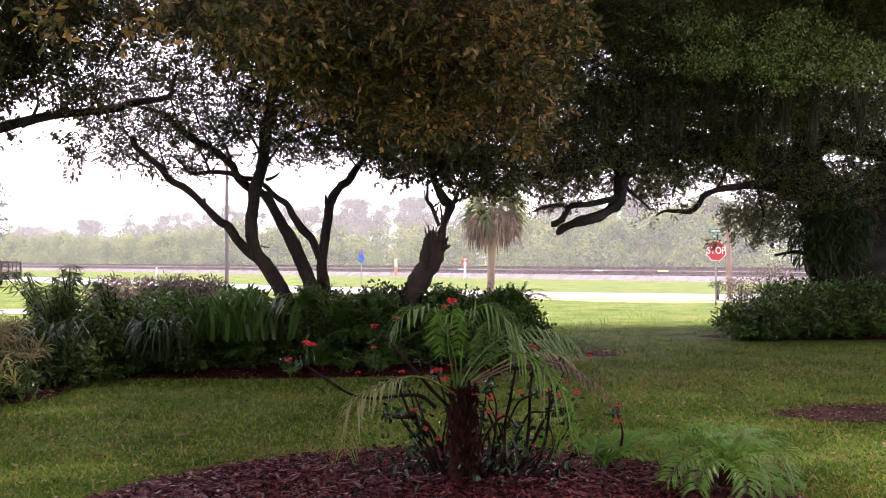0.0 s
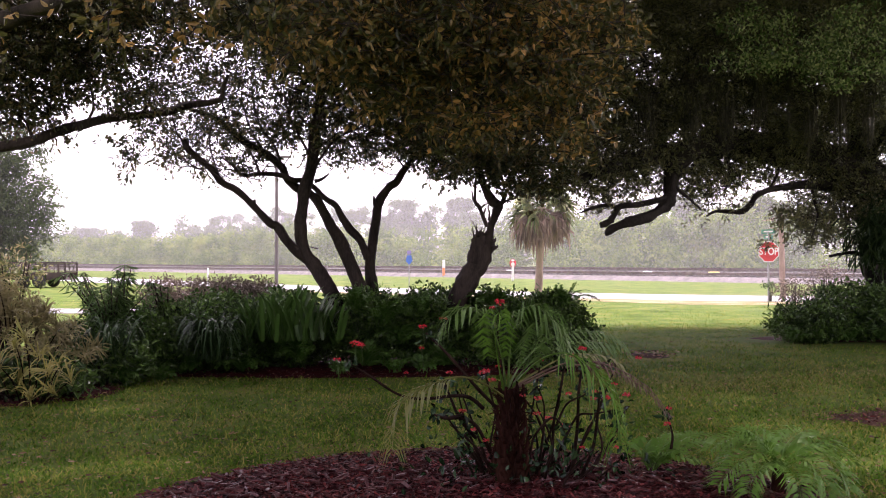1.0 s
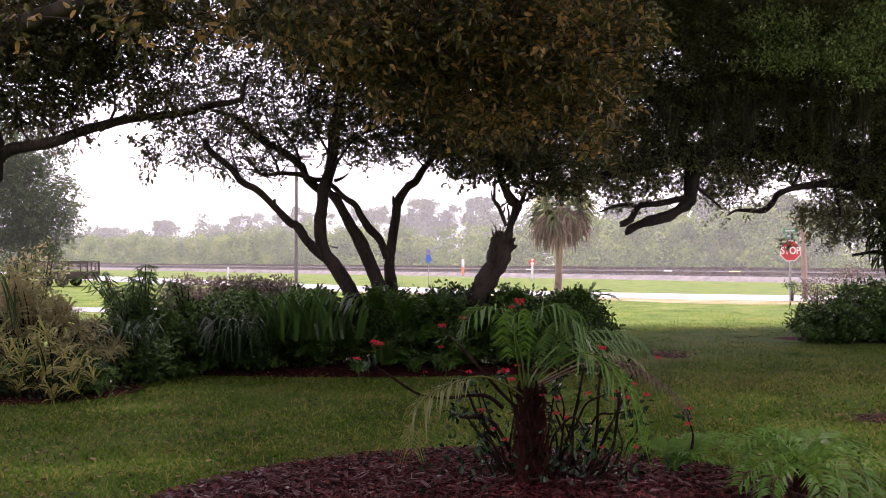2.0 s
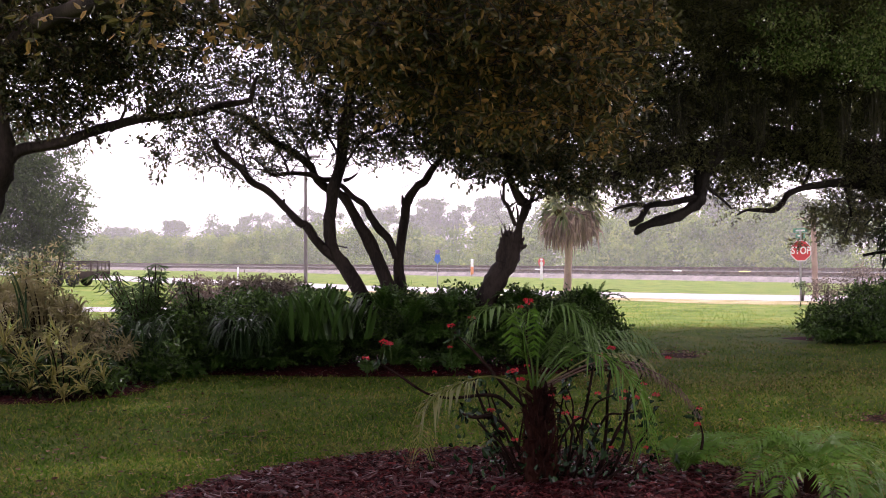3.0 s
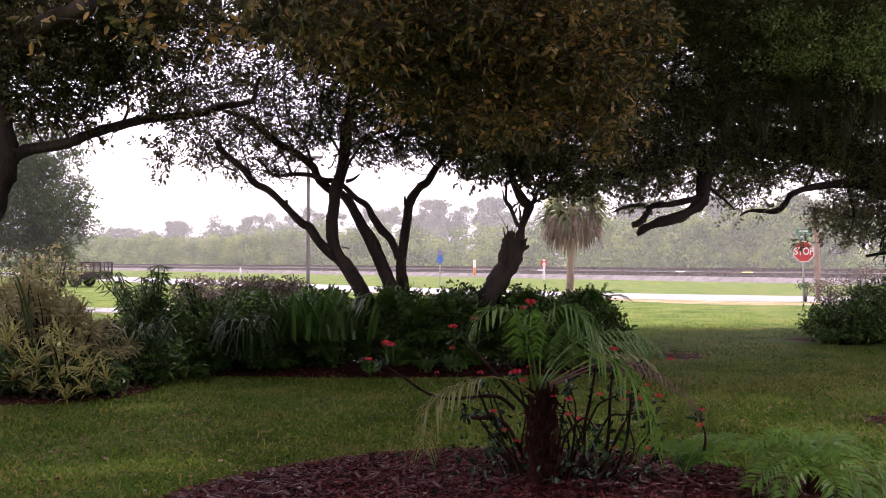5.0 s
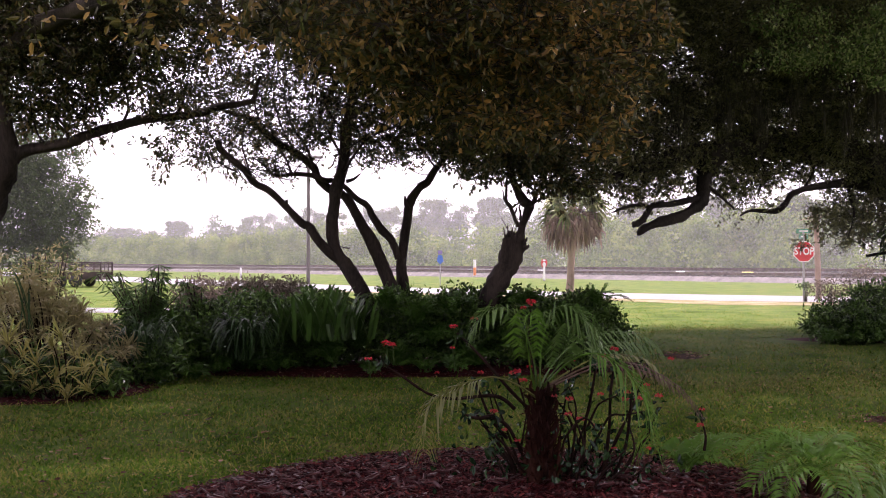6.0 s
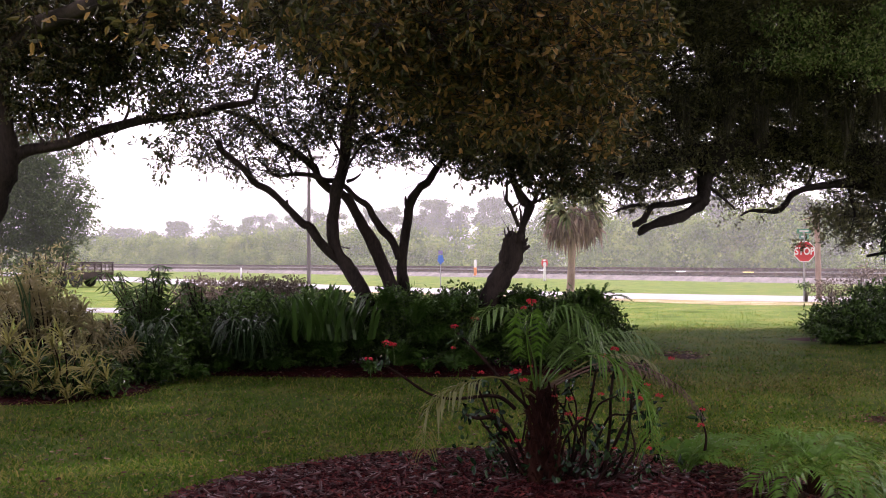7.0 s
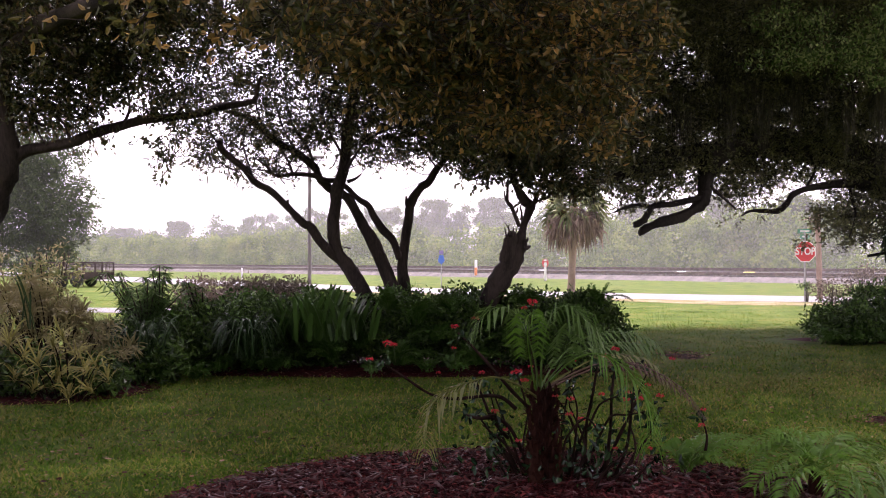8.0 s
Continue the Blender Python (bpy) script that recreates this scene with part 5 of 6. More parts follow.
def flowering_shrub():
    t = thing("flowering_shrub", "open shrub with bare dark stems and red flower heads", "shrub")
    rng = np.random.default_rng(520)
    o = (0.76, 6.25, -0.02)
    lines = [[(0.48, 6.15, 0.53), (0.35, 6.10, 0.62), (0.06, 6.00, 0.62), (-0.09, 5.95, 0.66), (-0.28, 5.90, 0.79), (-0.40, 5.90, 0.86)],
             [(0.57, 6.20, 0.53), (0.48, 6.15, 0.62), (0.40, 6.10, 0.71), (0.29, 6.10, 0.84), (0.19, 6.10, 0.95), (0.10, 6.10, 1.03)],
             [(0.43, 6.20, 0.33), (0.32, 6.10, 0.47), (0.25, 6.05, 0.63), (0.21, 6.05, 0.73)],
             [(0.53, 6.20, 0.24), (0.44, 6.10, 0.42), (0.35, 6.05, 0.49), (0.22, 6.00, 0.50), (0.15, 6.00, 0.52)],
             [(0.58, 6.20, 0.05), (0.45, 6.15, 0.25), (0.35, 6.10, 0.37)],
             [(0.95, 6.30, 0.03), (0.95, 6.20, 0.39), (0.98, 6.15, 0.62), (1.00, 6.10, 0.81)],
             [(1.08, 6.30, -0.01), (1.11, 6.25, 0.38), (1.11, 6.20, 0.61), (1.12, 6.10, 0.84)],
             [(1.12, 6.30, -0.02), (1.21, 6.20, 0.24), (1.24, 6.15, 0.47), (1.24, 6.10, 0.64)],
             [(1.14, 6.30, -0.03), (1.25, 6.20, 0.19), (1.36, 6.20, 0.35), (1.43, 6.20, 0.53)],
             [(0.84, 6.30, 0.03), (0.87, 6.20, 0.27), (0.88, 6.15, 0.54), (0.82, 6.10, 0.70)],
             [(0.77, 6.20, 0.05), (0.79, 6.10, 0.33), (0.90, 6.00, 0.49), (0.97, 5.90, 0.43)],
             [(0.95, 6.20, 0.38), (1.02, 6.15, 0.56), (1.14, 6.10, 0.63)],
             [(0.93, 6.30, 0.22), (0.84, 6.20, 0.46), (0.75, 6.20, 0.59)],
             [(1.01, 6.30, 0.22), (1.10, 6.20, 0.46), (1.21, 6.15, 0.49), (1.31, 6.10, 0.52)],
             [(0.67, 6.30, 0.03), (0.78, 6.30, 0.25), (0.82, 6.30, 0.46), (0.88, 6.30, 0.82)],
             [(0.55, 6.25, 0.08), (0.59, 6.30, 0.37), (0.53, 6.30, 0.63), (0.49, 6.30, 0.74)],
             [(0.61, 6.30, 0.22), (0.65, 6.40, 0.58), (0.60, 6.40, 0.96), (0.60, 6.35, 1.18)],
             [(1.12, 6.20, -0.02), (1.29, 6.20, 0.09), (1.40, 6.20, 0.19)],
             [(0.43, 6.20, 0.05), (0.37, 6.15, 0.17), (0.32, 6.10, 0.26)],
             [(1.76, 6.30, 0.22), (1.77, 6.30, 0.33), (1.73, 6.30, 0.46)],
             [(0.87, 6.10, 0.04), (0.89, 6.00, 0.21), (0.96, 5.95, 0.32)],
             [(0.24, 6.05, 0.48), (0.30, 6.05, 0.50), (0.34, 6.05, 0.51)],
             [(1.06, 6.40, -0.03), (1.20, 6.40, 0.31), (1.34, 6.40, 0.53)]]
    c = []
    for i, line in enumerate(lines):
        r = 0.014 if i < 9 else 0.010
        limb("stem", line, [r * (1 - 0.55 * k / (len(line) - 1)) for k in range(len(line))], M["stem"], t, 7, 0.4, 0.015, i)
        m, e = Vector(line[-2]), Vector(line[-1])
        for j in range(9):
            q = e.lerp(m, rng.uniform(0, 1) ** 2 * 0.6)
            c.append(tuple(q + Vector(rng.normal(size=3)) * 0.022))
    for i in range(14):                           # thin inner stems
        a = rng.uniform(-1, 1)
        b0 = (o[0] + a * 0.28, o[1] + rng.normal() * 0.12, 0.02)
        h = rng.uniform(0.3, 0.75)
        limb("stem", [b0, (b0[0] + a * 0.12 + rng.normal() * 0.04, b0[1] + rng.normal() * 0.05, h * 0.5), (b0[0] + a * 0.3 + rng.normal() * 0.08, b0[1] + rng.normal() * 0.1, h)], [0.011, 0.009, 0.004], M["stem"], t, 5, 0.3, 0.02, 60 + i)
        for j in range(5):
            c.append((b0[0] + a * 0.3 + rng.normal() * 0.05, b0[1] + rng.normal() * 0.08, h + rng.normal() * 0.05))
    for i in range(300):                          # low leaves round the foot
        c.append((o[0] + rng.normal() * 0.36, o[1] + rng.normal() * 0.2, 0.05 + abs(rng.normal()) * 0.15))
    v, f = leaf_arrays(np.array(c), 0.062, 0.034, rng, 0.05)
    cloud("leaves", v, f, M["glossy"], t, "dark wet glossy leaves")
    heads = [(0.08, 6.10, 1.07, 1), (0.21, 6.10, 1.12, 1), (0.58, 6.10, 1.23, 1.4), (0.53, 6.10, 1.19, .8), (0.07, 6.10, 0.93, .7), (1.04, 6.10, 0.88, 1), (1.12, 6.10, 0.92, 1.1), (-0.35, 5.90, 0.98, 1.2), (-0.31, 5.90, 0.97, 1), (-0.46, 5.90, 0.88, .9), (0.57, 6.10, 0.81, .7), (0.46, 6.10, 0.77, .8), (0.49, 6.10, 0.78, 1), (0.53, 6.10, 0.72, 1), (0.25, 6.10, 0.77, .8), (-0.03, 6.10, 0.77, .6), (0.34, 6.10, 0.52, 1), (0.41, 6.10, 0.40, .8), (0.49, 6.10, 0.33, .9), (0.73, 6.10, 0.62, .8), (0.83, 6.10, 0.60, 1), (0.82, 6.10, 0.50, 1), (0.90, 6.10, 0.47, 1), (1.01, 6.10, 0.42, 1.2), (1.03, 6.10, 0.63, .8), (1.20, 6.10, 0.64, 1), (1.19, 6.10, 0.60, .9), (1.28, 6.10, 0.60, 1), (1.33, 6.10, 0.69, .8), (1.41, 6.10, 0.62, 1), (1.49, 6.10, 0.86, .8), (1.69, 6.10, 0.53, .8), (1.68, 6.10, 0.43, .9), (1.34, 6.10, 0.28, .8), (1.12, 6.10, 0.28, .7), (0.85, 6.10, 0.85, .7)]
    for i, (x, y, z, k) in enumerate(heads):
        flower_head((x, y, z), 0.025 * k, 530 + i, t)
        if i < 10:
            limb("flower_stalk", [(x + 0.01, y, z - 0.12), (x, y, z - 0.01)], [0.004, 0.003], M["leaf_hedge"], t, 4, 0, 0)
    return t


flowering_shrub()


# ---------------------------------------------------------------- beyond the garden
M["galv"] = surface("galvanised_steel", (0.25, 0.25, 0.25), (0.4, 0.4, 0.4), 0.5, 5, 60, 0.1, metal=0.7)
M["white"] = surface("white_paint", (0.68, 0.68, 0.67), (0.82, 0.82, 0.8), 0.5, 4, 50, 0.05)
M["signred"] = surface("sign_red", (0.50, 0.02, 0.025), (0.6, 0.03, 0.035), 0.4, 4, 50, 0.03)
M["signgreen"] = surface("sign_green", (0.02, 0.16, 0.09), (0.03, 0.22, 0.12), 0.4, 4, 50, 0.03)
M["signblue"] = surface("sign_blue", (0.03, 0.12, 0.42), (0.05, 0.17, 0.5), 0.4, 4, 50, 0.03)
M["signpurple"] = surface("sign_purple", (0.16, 0.12, 0.28), (0.22, 0.17, 0.34), 0.4, 4, 50, 0.03)
M["orange"] = surface("orange_paint", (0.7, 0.2, 0.04), (0.85, 0.28, 0.07), 0.5, 4, 50, 0.05)
M["yellow"] = surface("yellow_paint", (0.75, 0.6, 0.12), (0.85, 0.72, 0.25), 0.5, 4, 50, 0.05)
M["palewood"] = surface("weathered_trunk", (0.22, 0.15, 0.11), (0.42, 0.31, 0.24), 0.9, 3, 30, 0.8, stretch=(1, 1, 0.4))
M["polewood"] = surface("pole_wood", (0.09, 0.08, 0.075), (0.17, 0.15, 0.14), 0.9, 2, 40, 0.4, stretch=(1, 1, 0.2))
M["rust"] = surface("rusty_frame", (0.03, 0.022, 0.02), (0.08, 0.055, 0.048), 0.8, 3, 40, 0.4)
M["tyre"] = surface("tyre_rubber", (0.015, 0.015, 0.015), (0.035, 0.035, 0.035), 0.85, 6, 60, 0.3)


def polygon(bm, n, r, depth, turn=0.0, sx=1.0, sz=1.0):
    """A flat plate facing -Y with n corners."""
    ring = [(r * sx * math.cos(2 * math.pi * i / n + turn), r * sz * math.sin(2 * math.pi * i / n + turn)) for i in range(n)]
    a = [bm.verts.new((x, 0, z)) for x, z in ring]
    b = [bm.verts.new((x, depth, z)) for x, z in ring]
    bm.faces.new(a); bm.faces.new(b[::-1])
    for i in range(n):
        bm.faces.new((a[i], b[i], b[(i + 1) % n], a[(i + 1) % n]))


def placed(bm, p):
    bmesh.ops.translate(bm, vec=Vector(p), verts=bm.verts)
    return bm


def stop_sign():
    x, y, _ = (13.13, 34.00, -0.02)
    t = thing("stop_sign", "red eight-sided stop sign on a steel post by the road", "traffic sign", at=(x, y, 0))
    bm = bmesh.new(); box(bm, -0.03, 0.03, -0.02, 0.02, 0, 2.55)
    solid("post", bm, M["galv"], t, smooth=False)
    zc = 1.82
    bm = bmesh.new(); polygon(bm, 8, 0.412, 0.006, math.pi / 8)
    solid("border", placed(bm, (0, -0.032, zc)), M["white"], t, smooth=False)
    bm = bmesh.new(); polygon(bm, 8, 0.376, 0.006, math.pi / 8)
    solid("face", placed(bm, (0, -0.038, zc)), M["signred"], t, "red reflective face", smooth=False)
    cu = bpy.data.curves.new("stop_word", "FONT")
    cu.body, cu.size, cu.align_x, cu.align_y, cu.extrude = "STOP", 0.37, "CENTER", "CENTER", 0.002
    cu.offset = 0.008
    o = new("stop_word", cu)
    bpy.context.view_layer.update()
    me = bpy.data.meshes.new_from_object(o.evaluated_get(bpy.context.evaluated_depsgraph_get()))
    bpy.data.objects.remove(o)
    me.materials.clear(); me.materials.append(M["white"])
    w = new("word", me)
    w.parent = t
    w.matrix_basis = pose(0, -0.044, zc + 0.0, 90, 0, 0) @ Matrix.Diagonal((0.8, 1, 1, 1))
    for k, (z, rz) in enumerate(((2.36, 35), (2.56, -50))):
        bm = bmesh.new(); box(bm, -0.28, 0.28, -0.004, 0.004, -0.075, 0.075)
        bmesh.ops.transform(bm, matrix=pose(0, 0, z, 0, 0, rz), verts=bm.verts)
        plate = solid("street_name_plate", bm, M["signgreen"], t, "green street name plate", smooth=False)
        bm = bmesh.new(); box(bm, -0.18, 0.18, -0.008, -0.005, -0.028, 0.028)
        bmesh.ops.transform(bm, matrix=pose(0, 0, z, 0, 0, rz), verts=bm.verts)
        solid("name_bar", bm, M["white"], plate, smooth=False)


stop_sign()
p = (13.11, 33.80, 0.54)
shrub("weed", [(p[0], p[1], 0.55, 0.22, 0.2, 0.16)], 160, 0.09, 0.04, M["leaf_hedge"], 600, "small leafy weed climbing the sign post", stems=3)


def dead_trunk():
    x, y, _ = (14.44, 36.00, -0.01)
    t = thing("dead_tree", "bare pale dead trunk with a few broken twigs", "tree")
    limb("trunk", [(x + 0.03, y, 0), (x, y, 1.5), (x - 0.05, y, 2.6), (x - 0.08, y, 3.35)], [0.11, 0.10, 0.09, 0.07], M["palewood"], t, 10, 0.3)
    rng = np.random.default_rng(61)
    for i in range(9):
        a = rng.uniform(-0.4, 3.6)
        L = rng.uniform(0.35, 0.8)
        z = rng.uniform(2.3, 3.3)
        limb("twig", [(x - 0.06, y, z), (x + L * 0.5 * math.cos(a), y + rng.normal() * 0.1, z + L * 0.4 * math.sin(a)), (x + L * math.cos(a), y + rng.normal() * 0.2, z + L * 0.5 * math.sin(a) - 0.05)], [0.025, 0.018, 0.006], M["palewood"], t, 5, 0.2, 0.02, i)


dead_trunk()


def sabal_palm():
    x, y, _ = (4.9, 35.0, 0.0)
    t = thing("cabbage_palm", "cabbage palm with green fans over a skirt of dead brown leaves", "palm")
    limb("trunk", [(x - 0.13, y, 0), (x - 0.09, y, 1.0), (x - 0.05, y, 1.9), (x, y, 2.7), (x, y, 3.5)], [0.155, 0.135, 0.13, 0.14, 0.16], M["palewood"], t, 12, 0.2)
    rng = np.random.default_rng(620)

    def fan(a, el, L, mat, name, hang):
        d = Vector((math.cos(a) * math.cos(el), math.sin(a) * math.cos(el), math.sin(el)))
        s = d.cross(Vector((0, 0, 1))).normalized()
        n = s.cross(d)
        roll = rng.uniform(-1.2, 1.2)
        s, n = s * math.cos(roll) + n * math.sin(roll), n * math.cos(roll) - s * math.sin(roll)
        o = Vector((x, y, 3.45 + 0.3 * math.sin(el)))
        hub = o + d * L * 0.5 + Vector((0, 0, -0.05 - hang * 0.1))
        bm = bmesh.new()
        tube(bm, [o, o + d * L * 0.28 + Vector((0, 0, 0.03)), hub], [0.022, 0.016, 0.012], 4)
        for i in range(17):
            w = (i / 16 - 0.5) * 3.6
            dd = (d * math.cos(w) + s * math.sin(w)).normalized()
            l = L * 0.62 * (0.75 + 0.25 * math.cos(w)) * rng.uniform(0.6, 1.2)
            m1 = hub + dd * l * 0.55 - Vector((0, 0, 0.05 * l + hang * 0.15 * l))
            m2 = hub + dd * l * (0.9 - 0.25 * hang) - Vector((0, 0, l * (0.3 + 0.35 * hang)))
            q = dd.cross(n).normalized() * 0.042
            v = [bm.verts.new(p) for p in (hub - q * 0.3, hub + q * 0.3, m1 + q, m2, m1 - q)]
            bm.faces.new((v[0], v[1], v[2], v[4])); bm.faces.new((v[4], v[2], v[3]))
        solid(name, bm, M[mat], t, smooth=False)

    for i in range(44):
        fan(i * 2.4, rng.uniform(-0.3, 1.1), rng.uniform(1.25, 1.6), "palm_green", "fan_leaf", 0.0)
    for i in range(46):
        fan(i * 2.4 + 1, rng.uniform(-0.85, -0.1), rng.uniform(1.1, 1.5), "skirt", "dead_leaf", 1.0)


sabal_palm()


def trailer():
    x, y, _ = (-20.04, 53.00, -0.01)
    t = thing("utility_trailer", "dark rusty utility trailer with mesh sides on the grass", "trailer", at=(x - 1.0, y, 0))
    L, W, z0, z1 = 4.2, 1.8, 0.55, 1.38
    bm = bmesh.new(); box(bm, -L / 2, L / 2, -W / 2, W / 2, z0 - 0.12, z0)
    solid("bed", bm, M["rust"], t, smooth=False)
    for sy in (-W / 2, W / 2):
        bm = bmesh.new()
        for i in range(5):
            xx = -L / 2 + i * L / 4
            box(bm, xx - 0.04, xx + 0.04, sy - 0.03, sy + 0.03, z0, z1)
        box(bm, -L / 2, L / 2, sy - 0.035, sy + 0.035, z1 - 0.03, z1 + 0.04)
        box(bm, -L / 2, L / 2, sy - 0.03, sy + 0.03, z0 + 0.22, z0 + 0.27)
        box(bm, -L / 2, L / 2, sy - 0.02, sy + 0.02, z0, z0 + 0.22)
        for i in range(60):
            xx = -L / 2 + i * L / 60
            box(bm, xx - 0.006, xx + 0.006, sy - 0.006, sy + 0.006, z0 + 0.25, z1)
        for i in range(8):
            zz = z0 + 0.3 + i * 0.07
            box(bm, -L / 2, L / 2, sy - 0.005, sy + 0.005, zz, zz + 0.008)
        solid("side_rail", bm, M["rust"], t, smooth=False)
    bm = bmesh.new()
    for k in range(4):
        yy = -W / 2 + k * W / 3
        box(bm, L / 2 - 0.02, L / 2 + 0.02, yy - 0.02, yy + 0.02, z0, z1)
    for zz in (z0 - 0.08, z0 + 0.3, z1 - 0.02):
        box(bm, L / 2 - 0.04, L / 2 + 0.04, -W / 2, W / 2, zz, zz + 0.06)
    solid("tailgate", bm, M["rust"], t, smooth=False)
    for xx in (-0.1, 0.75):
        for sy in (-W / 2 - 0.12, W / 2 + 0.12):
            bm = bmesh.new()
            bmesh.ops.create_cone(bm, cap_ends=True, segments=24, radius1=0.33, radius2=0.33, depth=0.2, matrix=pose(xx, sy, 0.33, 90, 0, 0))
            solid("wheel", bm, M["tyre"], t)
    bm = bmesh.new(); box(bm, -L / 2 - 1.2, -L / 2, -0.05, 0.05, z0 - 0.15, z0 - 0.05)
    box(bm, -L / 2 - 1.15, -L / 2 - 1.05, -0.04, 0.04, 0, z0 - 0.05)
    solid("tongue", bm, M["rust"], t, smooth=False)


trailer()


def pole(p, h, r, arm, name="utility_pole", label="weathered wooden utility pole beside the railway"):
    t = thing(name, label, "utility pole", at=(p[0], p[1], 0))
    limb("shaft", [(0, 0, 0), (0, 0, h * 0.5), (0, 0, h)], [r, r * 0.9, r * 0.75], M["polewood"], t, 10, 0.05, 0.0)
    if arm:
        bm = bmesh.new(); box(bm, -arm, arm, -0.06, 0.06, h - 0.7, h - 0.55)
        solid("crossarm", bm, M["polewood"], t, smooth=False)


pole((-8.26, 58.00, -0.05), 8.5, 0.12, 0.9)
pole((6.80, 170.00, 0.57), 11.0, 0.14, 1.1)


def marker(p, h, r, top, col, name, label):
    t = thing(name, label, "marker post", at=(p[0], p[1], 0))
    limb("post", [(0, 0, 0), (0, 0, h * 0.55)], [r, r], M[col], t, 8, 0.0, 0.0)
    limb("cap", [(0, 0, h * 0.55), (0, 0, h)], [r * 1.02, r * 0.9], M[top], t, 8, 0.0, 0.0)


marker((2.95, 84.00, -0.08), 1.55, 0.13, "white", "orange", "marker_post", "orange and white marker post by the railway")
marker((-13.30, 62.00, -0.15), 1.0, 0.06, "white", "white", "marker_post", "short white marker post in the grass")
x, y, _ = (7.53, 69.00, -0.01)
t = thing("crossing_marker", "white post with a red and white marker board", "marker post", at=(x, y, 0))
limb("post", [(0, 0, 0), (0, 0, 1.1)], [0.09, 0.09], M["white"], t, 10, 0, 0)
bm = bmesh.new(); polygon(bm, 16, 0.27, 0.05, 0, 0.9, 1.2)
solid("board", placed(bm, (0, -0.05, 1.3)), M["signred"], t, "red board", smooth=False)
bm = bmesh.new(); polygon(bm, 12, 0.13, 0.03, 0, 1.0, 1.3)
solid("roundel", placed(bm, (0.0, -0.075, 1.2)), M["white"], t, "white mark", smooth=False)
bm = bmesh.new(); polygon(bm, 12, 0.10, 0.03, 0, 1.2, 0.8)
solid("roundel", placed(bm, (0.0, -0.075, 1.5)), M["white"], t, "white mark", smooth=False)

x, y, _ = (-0.09, 50.00, 0.08)
t = thing("route_sign", "small blue route sign on a thin steel post", "traffic sign", at=(x, y, 0))
limb("post", [(0, 0, 0), (0, 0, 1.95)], [0.025, 0.025], M["galv"], t, 8, 0, 0)
bm = bmesh.new(); polygon(bm, 5, 0.22, 0.012, -math.pi / 2, 0.85, 1.25)
solid("blue_plate", placed(bm, (0, -0.04, 1.55)), M["signblue"], t, "blue plate", smooth=False)
bm = bmesh.new(); box(bm, -0.11, 0.11, -0.04, -0.028, 1.82, 2.02)
solid("upper_plate", bm, M["signpurple"], t, "small purple plate", smooth=False)

for (px, off, z, w, col) in ((21.5, 60.1, 0.64, 0.35, "yellow"), (17.8, 60.1, 0.64, 0.3, "white"), (8.5, 60.0, 0.64, 0.3, "white")):
    s = (px - NR.x * off) / TR.x
    c = along(s, off)
    t = thing("track_box", "small pale equipment box between the rails", "equipment box", "track boxes", at=(c[0], c[1], z - 0.1))
    bm = bmesh.new(); box(bm, -w, w, -0.2, 0.2, 0, 0.16)
    bmesh.ops.bevel(bm, geom=bm.edges[:], offset=0.03, segments=2, affect="EDGES")
    solid("case", bm, M[col], t)

# hazy tree on the far side of the lawn
t = thing("far_oak", "large grey-green tree standing in the mist", "tree")
o = (-46.0, 90.0, 0)
limb("trunk", [(o[0], o[1], 0), (o[0] + 0.3, o[1], 4), (o[0] + 0.8, o[1], 9)], [0.7, 0.55, 0.4], M["bark"], t, 12)
twig_crown("crown", [(-41.7, 90.0, 7.0) + (7.6, 5.4, 4.7), (-46.0, 90.0, 10.3) + (9.0, 5.4, 5.4), (-36.8, 90.0, 5.4) + (3.4, 3.6, 2.7), (-35.1, 90.0, 8.6) + (1.8, 2.7, 1.1), (-37.9, 90.0, 11.9) + (3.2, 3.6, 2.3), (-39.5, 90.0, 2.7) + (4.3, 3.6, 2.2)], 3600, 14, 0.36, 0.15, M["far_tree"], M["bark"], t, 640, 1.5)

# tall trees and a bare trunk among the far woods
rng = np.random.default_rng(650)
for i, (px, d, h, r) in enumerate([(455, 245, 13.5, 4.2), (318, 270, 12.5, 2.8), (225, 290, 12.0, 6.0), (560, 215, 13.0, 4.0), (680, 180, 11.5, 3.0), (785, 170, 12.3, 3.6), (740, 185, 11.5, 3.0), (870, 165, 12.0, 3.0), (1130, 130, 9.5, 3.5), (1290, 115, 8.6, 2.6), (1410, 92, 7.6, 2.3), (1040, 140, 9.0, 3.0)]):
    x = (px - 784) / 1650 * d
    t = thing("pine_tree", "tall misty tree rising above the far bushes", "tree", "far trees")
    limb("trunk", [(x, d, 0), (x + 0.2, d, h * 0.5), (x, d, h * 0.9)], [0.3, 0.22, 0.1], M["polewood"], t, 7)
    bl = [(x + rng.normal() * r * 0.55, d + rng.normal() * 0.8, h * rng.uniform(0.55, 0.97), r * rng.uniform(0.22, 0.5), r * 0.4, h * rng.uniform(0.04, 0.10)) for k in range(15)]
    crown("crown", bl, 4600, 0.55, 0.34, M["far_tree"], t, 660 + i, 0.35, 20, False)


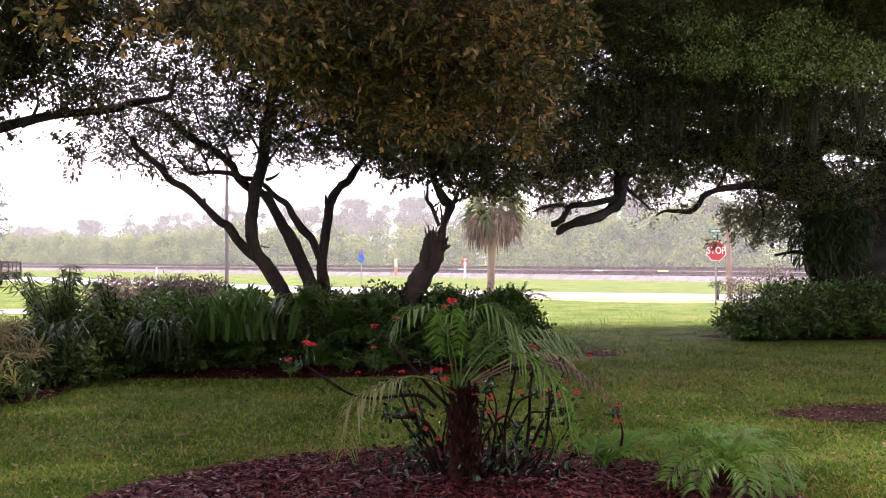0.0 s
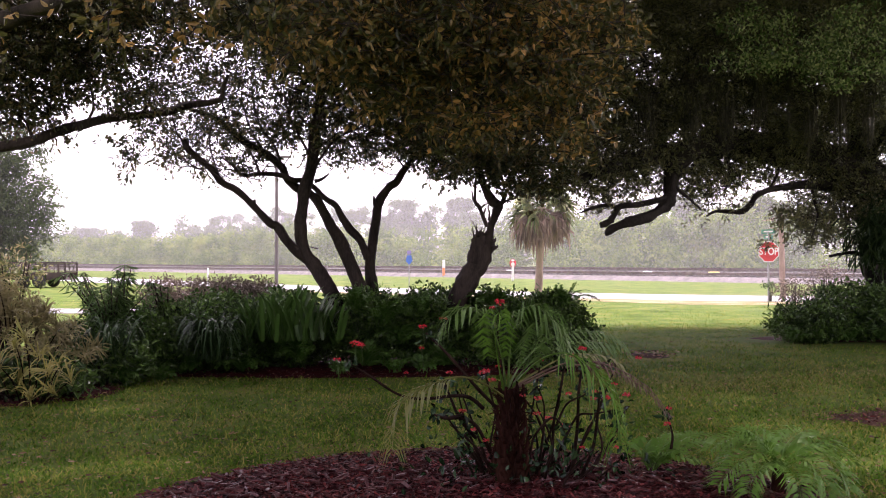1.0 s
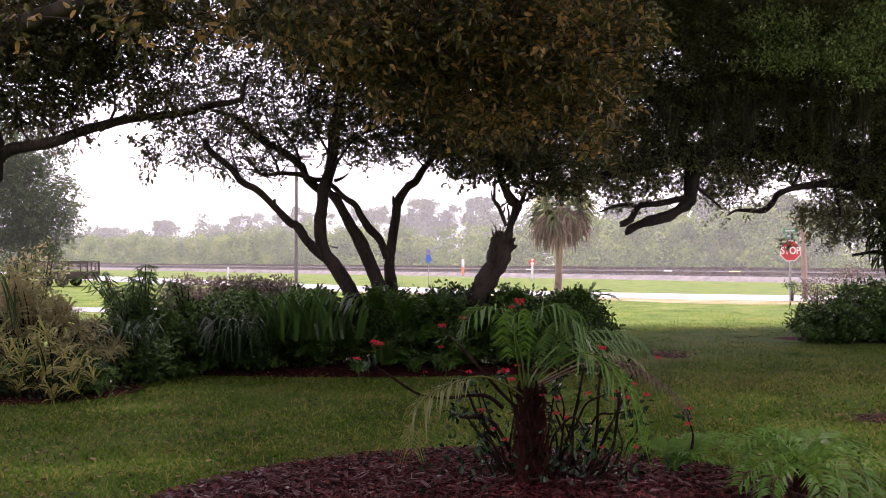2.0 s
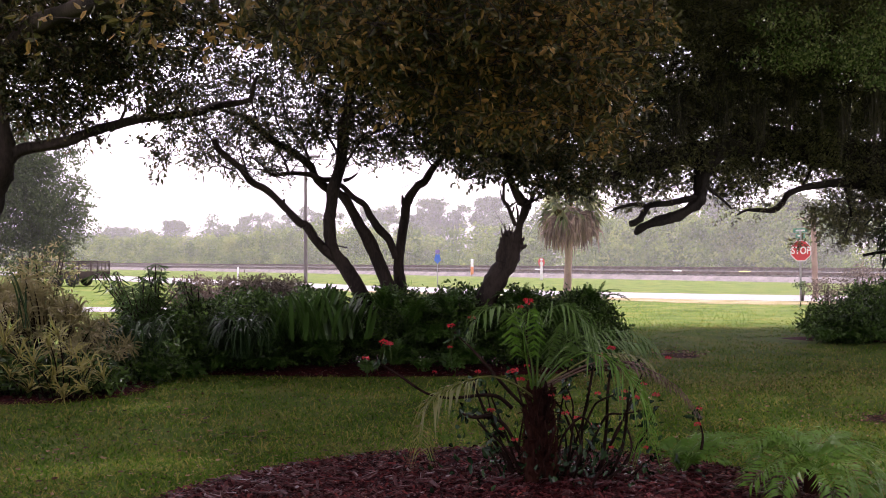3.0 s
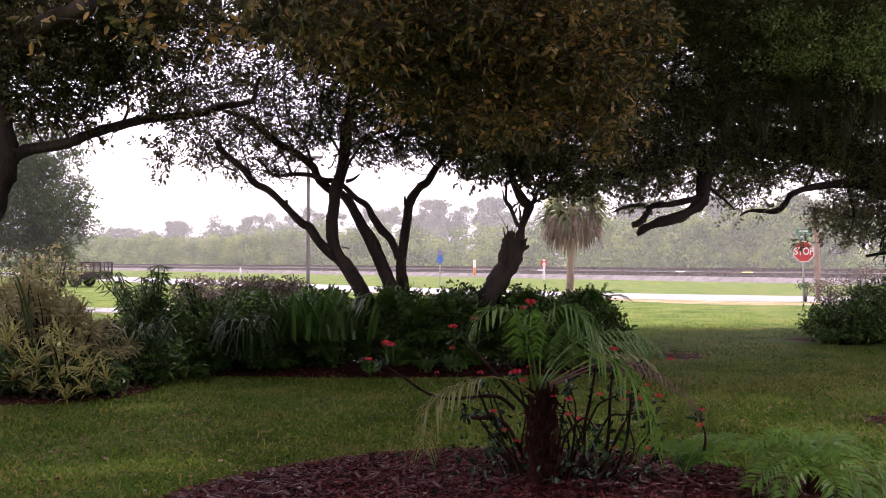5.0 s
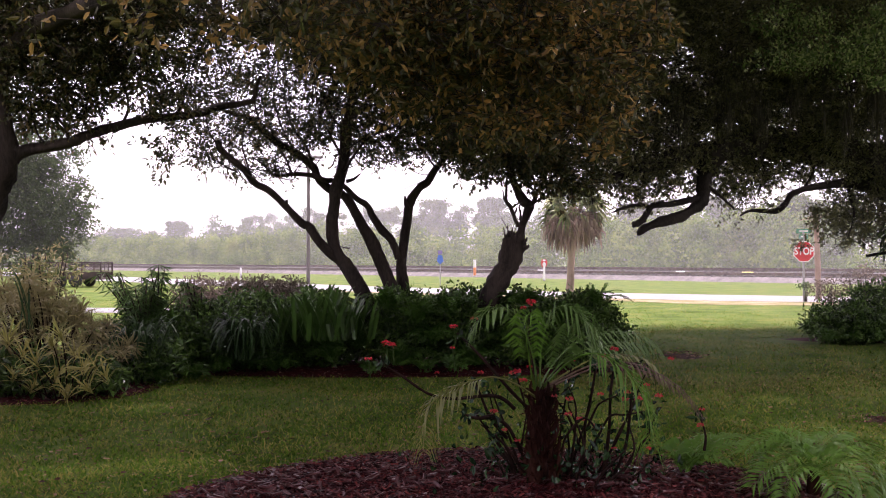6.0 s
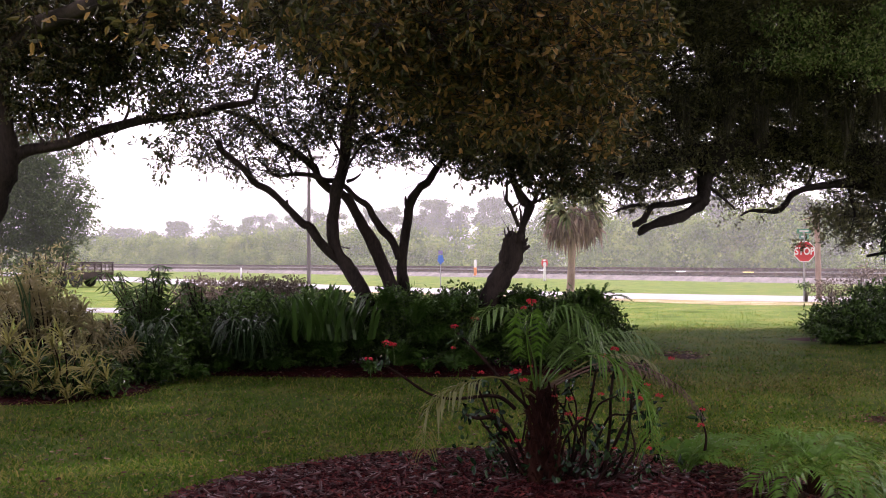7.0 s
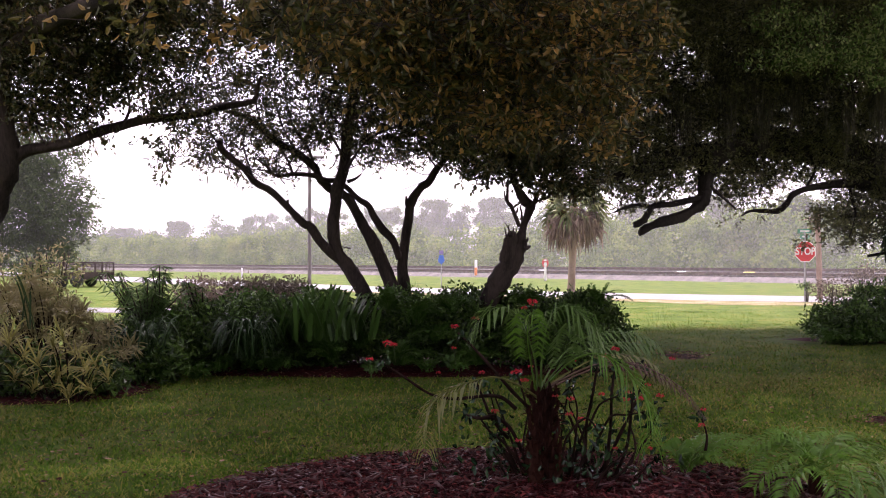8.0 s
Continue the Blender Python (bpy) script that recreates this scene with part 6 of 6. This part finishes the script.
# ---------------------------------------------------------------- grass blades and litter
def outside(x, y):
    keep = ((x - BX) / BRX) ** 2 + ((y - BY) / BRY) ** 2 > 0.97
    for cx, cy, rx, ry in ((-0.9, 13.3, 3.8, 1.3), (-4.6, 10.8, 1.2, 1.0), (9.2, 17.4, 3.2, 1.2)):
        keep &= ((x - cx) / rx) ** 2 + ((y - cy) / ry) ** 2 > 1
    for cx, cy, rx, ry in ((5.0, 8.7, 1.1, 0.55), (3.75, 14.6, 0.32, 0.5)):
        keep &= (((x - cx) / rx) ** 2 + ((y - cy) / ry) ** 2 > 0.9) | (np.random.default_rng(1).uniform(size=len(x)) < 0.3)
    return keep


def lawn(name, n, y0, y1, h, w, seed, half=0.62, dry=False):
    rng = np.random.default_rng(seed)
    y = np.exp(rng.uniform(np.log(y0), np.log(y1), n))
    x = (rng.uniform(-half, half, n) + 0.03) * y
    k = outside(x, y)
    if dry:
        k &= (np.abs(y - 11.6 - 0.5 * np.sin(x * 1.3)) < 1.3 * rng.uniform(0.2, 1, n)) & (x > 1.6 + rng.normal(size=n) * 0.6)
    else:
        thin = np.sin(x * 2.1 + 1.7 * np.sin(y * 1.1)) + np.sin(y * 2.7 + 1.3 * np.sin(x * 1.7 + 2)) + 0.8 * np.sin(x * 5.3 + y * 4.1)
        k &= rng.uniform(size=n) > 0.16 + 0.17 * thin
    x, y = x[k], y[k]
    n = len(x)
    a, tilt = rng.uniform(0, 2 * np.pi, n), rng.uniform(0.5, 2.2, n)
    L = h * rng.uniform(0.5, 1.3, n)
    b = np.stack([x, y, np.zeros(n)], 1)
    d = np.stack([np.cos(a) * tilt, np.sin(a) * tilt, np.ones(n)], 1)
    d = unit(d) * L[:, None]
    s = np.stack([-np.sin(a), np.cos(a), np.zeros(n)], 1) * (w * rng.uniform(0.6, 1.3, n))[:, None] * 0.5
    tip = b + d + np.stack([np.cos(a), np.sin(a), -0.4 * np.ones(n)], 1) * (L * 0.3)[:, None]
    v = np.stack([b - s, b + s, b + d * 0.6 + s * 0.8, tip, b + d * 0.6 - s * 0.8], 1).reshape(-1, 3)
    i = np.arange(n)[:, None] * 5
    me = bpy.data.meshes.new(name)
    q = (i + np.array([[0, 1, 2, 4]])).tolist() + (i + np.array([[4, 2, 3]])).tolist()
    me.from_pydata(v.tolist(), [], q)
    me.materials.append(M["straw"] if dry else M["grass"])
    return tagged(new(name, me), "dry straw-coloured blades in the lawn" if dry else "coarse short lawn grass, green with straw-coloured blades", "grass", kind="stuff")


M["straw"] = foliage("straw_blades", (0.08, 0.10, 0.022), (0.17, 0.15, 0.05), (0.28, 0.225, 0.10), 0.7, 0.3, 0.4, 0.1)
lawn("lawn_grass", 215000, 5.3, 22, 0.042, 0.009, 700)
lawn("lawn_grass", 20000, 5.6, 16, 0.08, 0.010, 702)
lawn("dry_grass", 62000, 9.0, 14.5, 0.04, 0.009, 703, dry=True)
lawn("lawn_grass", 55000, 19, 36, 0.05, 0.010, 701)

def litter(n, length, width, seed, spots=None, y0=5.6, y1=18):
    rng = np.random.default_rng(seed)
    if spots is None:
        y = np.exp(rng.uniform(np.log(y0), np.log(y1), n)); x = rng.uniform(-0.6, 0.65, n) * y
    else:
        cx, cy, rx, ry = spots
        a, r = rng.uniform(0, 6.28, n), rng.uniform(0.35, 1.25, n)
        x, y = cx + rx * r * np.cos(a), cy + ry * r * np.sin(a)
    c = np.stack([x, y, rng.uniform(0.025, 0.05, n)], 1)
    v, f = leaf_arrays(c, length, width, rng, 0.0, 1.0)
    v = v.reshape(-1, 6, 3); v[:, :, 2] = c[:, None, 2] + (v[:, :, 2] - c[:, None, 2]) * 0.3
    return tagged(cloud("fallen_leaves", v.reshape(-1, 3), f, M["litter"]), "scattered fallen brown leaves on the lawn", "leaves", kind="stuff")


litter(900, 0.06, 0.036, 710)
litter(9000, 0.034, 0.014, 711)
litter(240, 0.05, 0.026, 712, (5.0, 8.7, 1.1, 0.55))
litter(160, 0.07, 0.035, 713, (3.75, 14.6, 0.3, 0.45))
litter(260, 0.05, 0.026, 714, (1.3, 6.3, 1.5, 0.8))


# ---------------------------------------------------------------- sheets in place of haze
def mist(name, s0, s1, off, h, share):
    """A flat see-through sheet in place of haze: it scatters the sky's light and lets most of the view through."""
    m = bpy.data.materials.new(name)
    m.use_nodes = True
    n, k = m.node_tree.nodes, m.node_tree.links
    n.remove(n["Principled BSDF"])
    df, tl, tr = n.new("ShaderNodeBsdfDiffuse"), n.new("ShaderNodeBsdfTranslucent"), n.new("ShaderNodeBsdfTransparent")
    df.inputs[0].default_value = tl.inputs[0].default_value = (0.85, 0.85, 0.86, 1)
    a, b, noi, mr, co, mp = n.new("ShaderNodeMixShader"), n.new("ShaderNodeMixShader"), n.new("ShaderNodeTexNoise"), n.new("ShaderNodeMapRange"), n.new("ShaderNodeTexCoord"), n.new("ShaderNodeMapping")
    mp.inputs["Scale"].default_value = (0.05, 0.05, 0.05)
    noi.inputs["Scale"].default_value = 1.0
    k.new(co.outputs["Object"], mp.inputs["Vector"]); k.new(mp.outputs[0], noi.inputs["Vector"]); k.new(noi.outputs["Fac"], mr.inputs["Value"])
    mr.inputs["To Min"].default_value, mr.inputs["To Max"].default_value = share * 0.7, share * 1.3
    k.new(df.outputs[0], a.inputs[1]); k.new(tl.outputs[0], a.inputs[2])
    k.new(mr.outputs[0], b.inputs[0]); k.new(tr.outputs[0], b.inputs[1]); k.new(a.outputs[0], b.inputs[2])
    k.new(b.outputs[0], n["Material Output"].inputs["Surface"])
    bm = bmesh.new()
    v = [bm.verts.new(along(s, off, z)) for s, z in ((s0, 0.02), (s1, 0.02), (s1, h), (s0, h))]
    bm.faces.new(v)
    ob = tagged(solid("haze_sheet", bm, m, smooth=False), "flat translucent sheet standing in for the haze of the rain", "rain", kind="stuff")
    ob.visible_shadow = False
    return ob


# Upright flat sheets, one behind another, imitate haze that thickens with distance.
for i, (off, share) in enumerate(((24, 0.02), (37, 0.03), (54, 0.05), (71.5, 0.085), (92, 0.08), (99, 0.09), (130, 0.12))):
    mist("haze_veil", -320, 160, off, 30, share)


def motions():
    pass


motions()
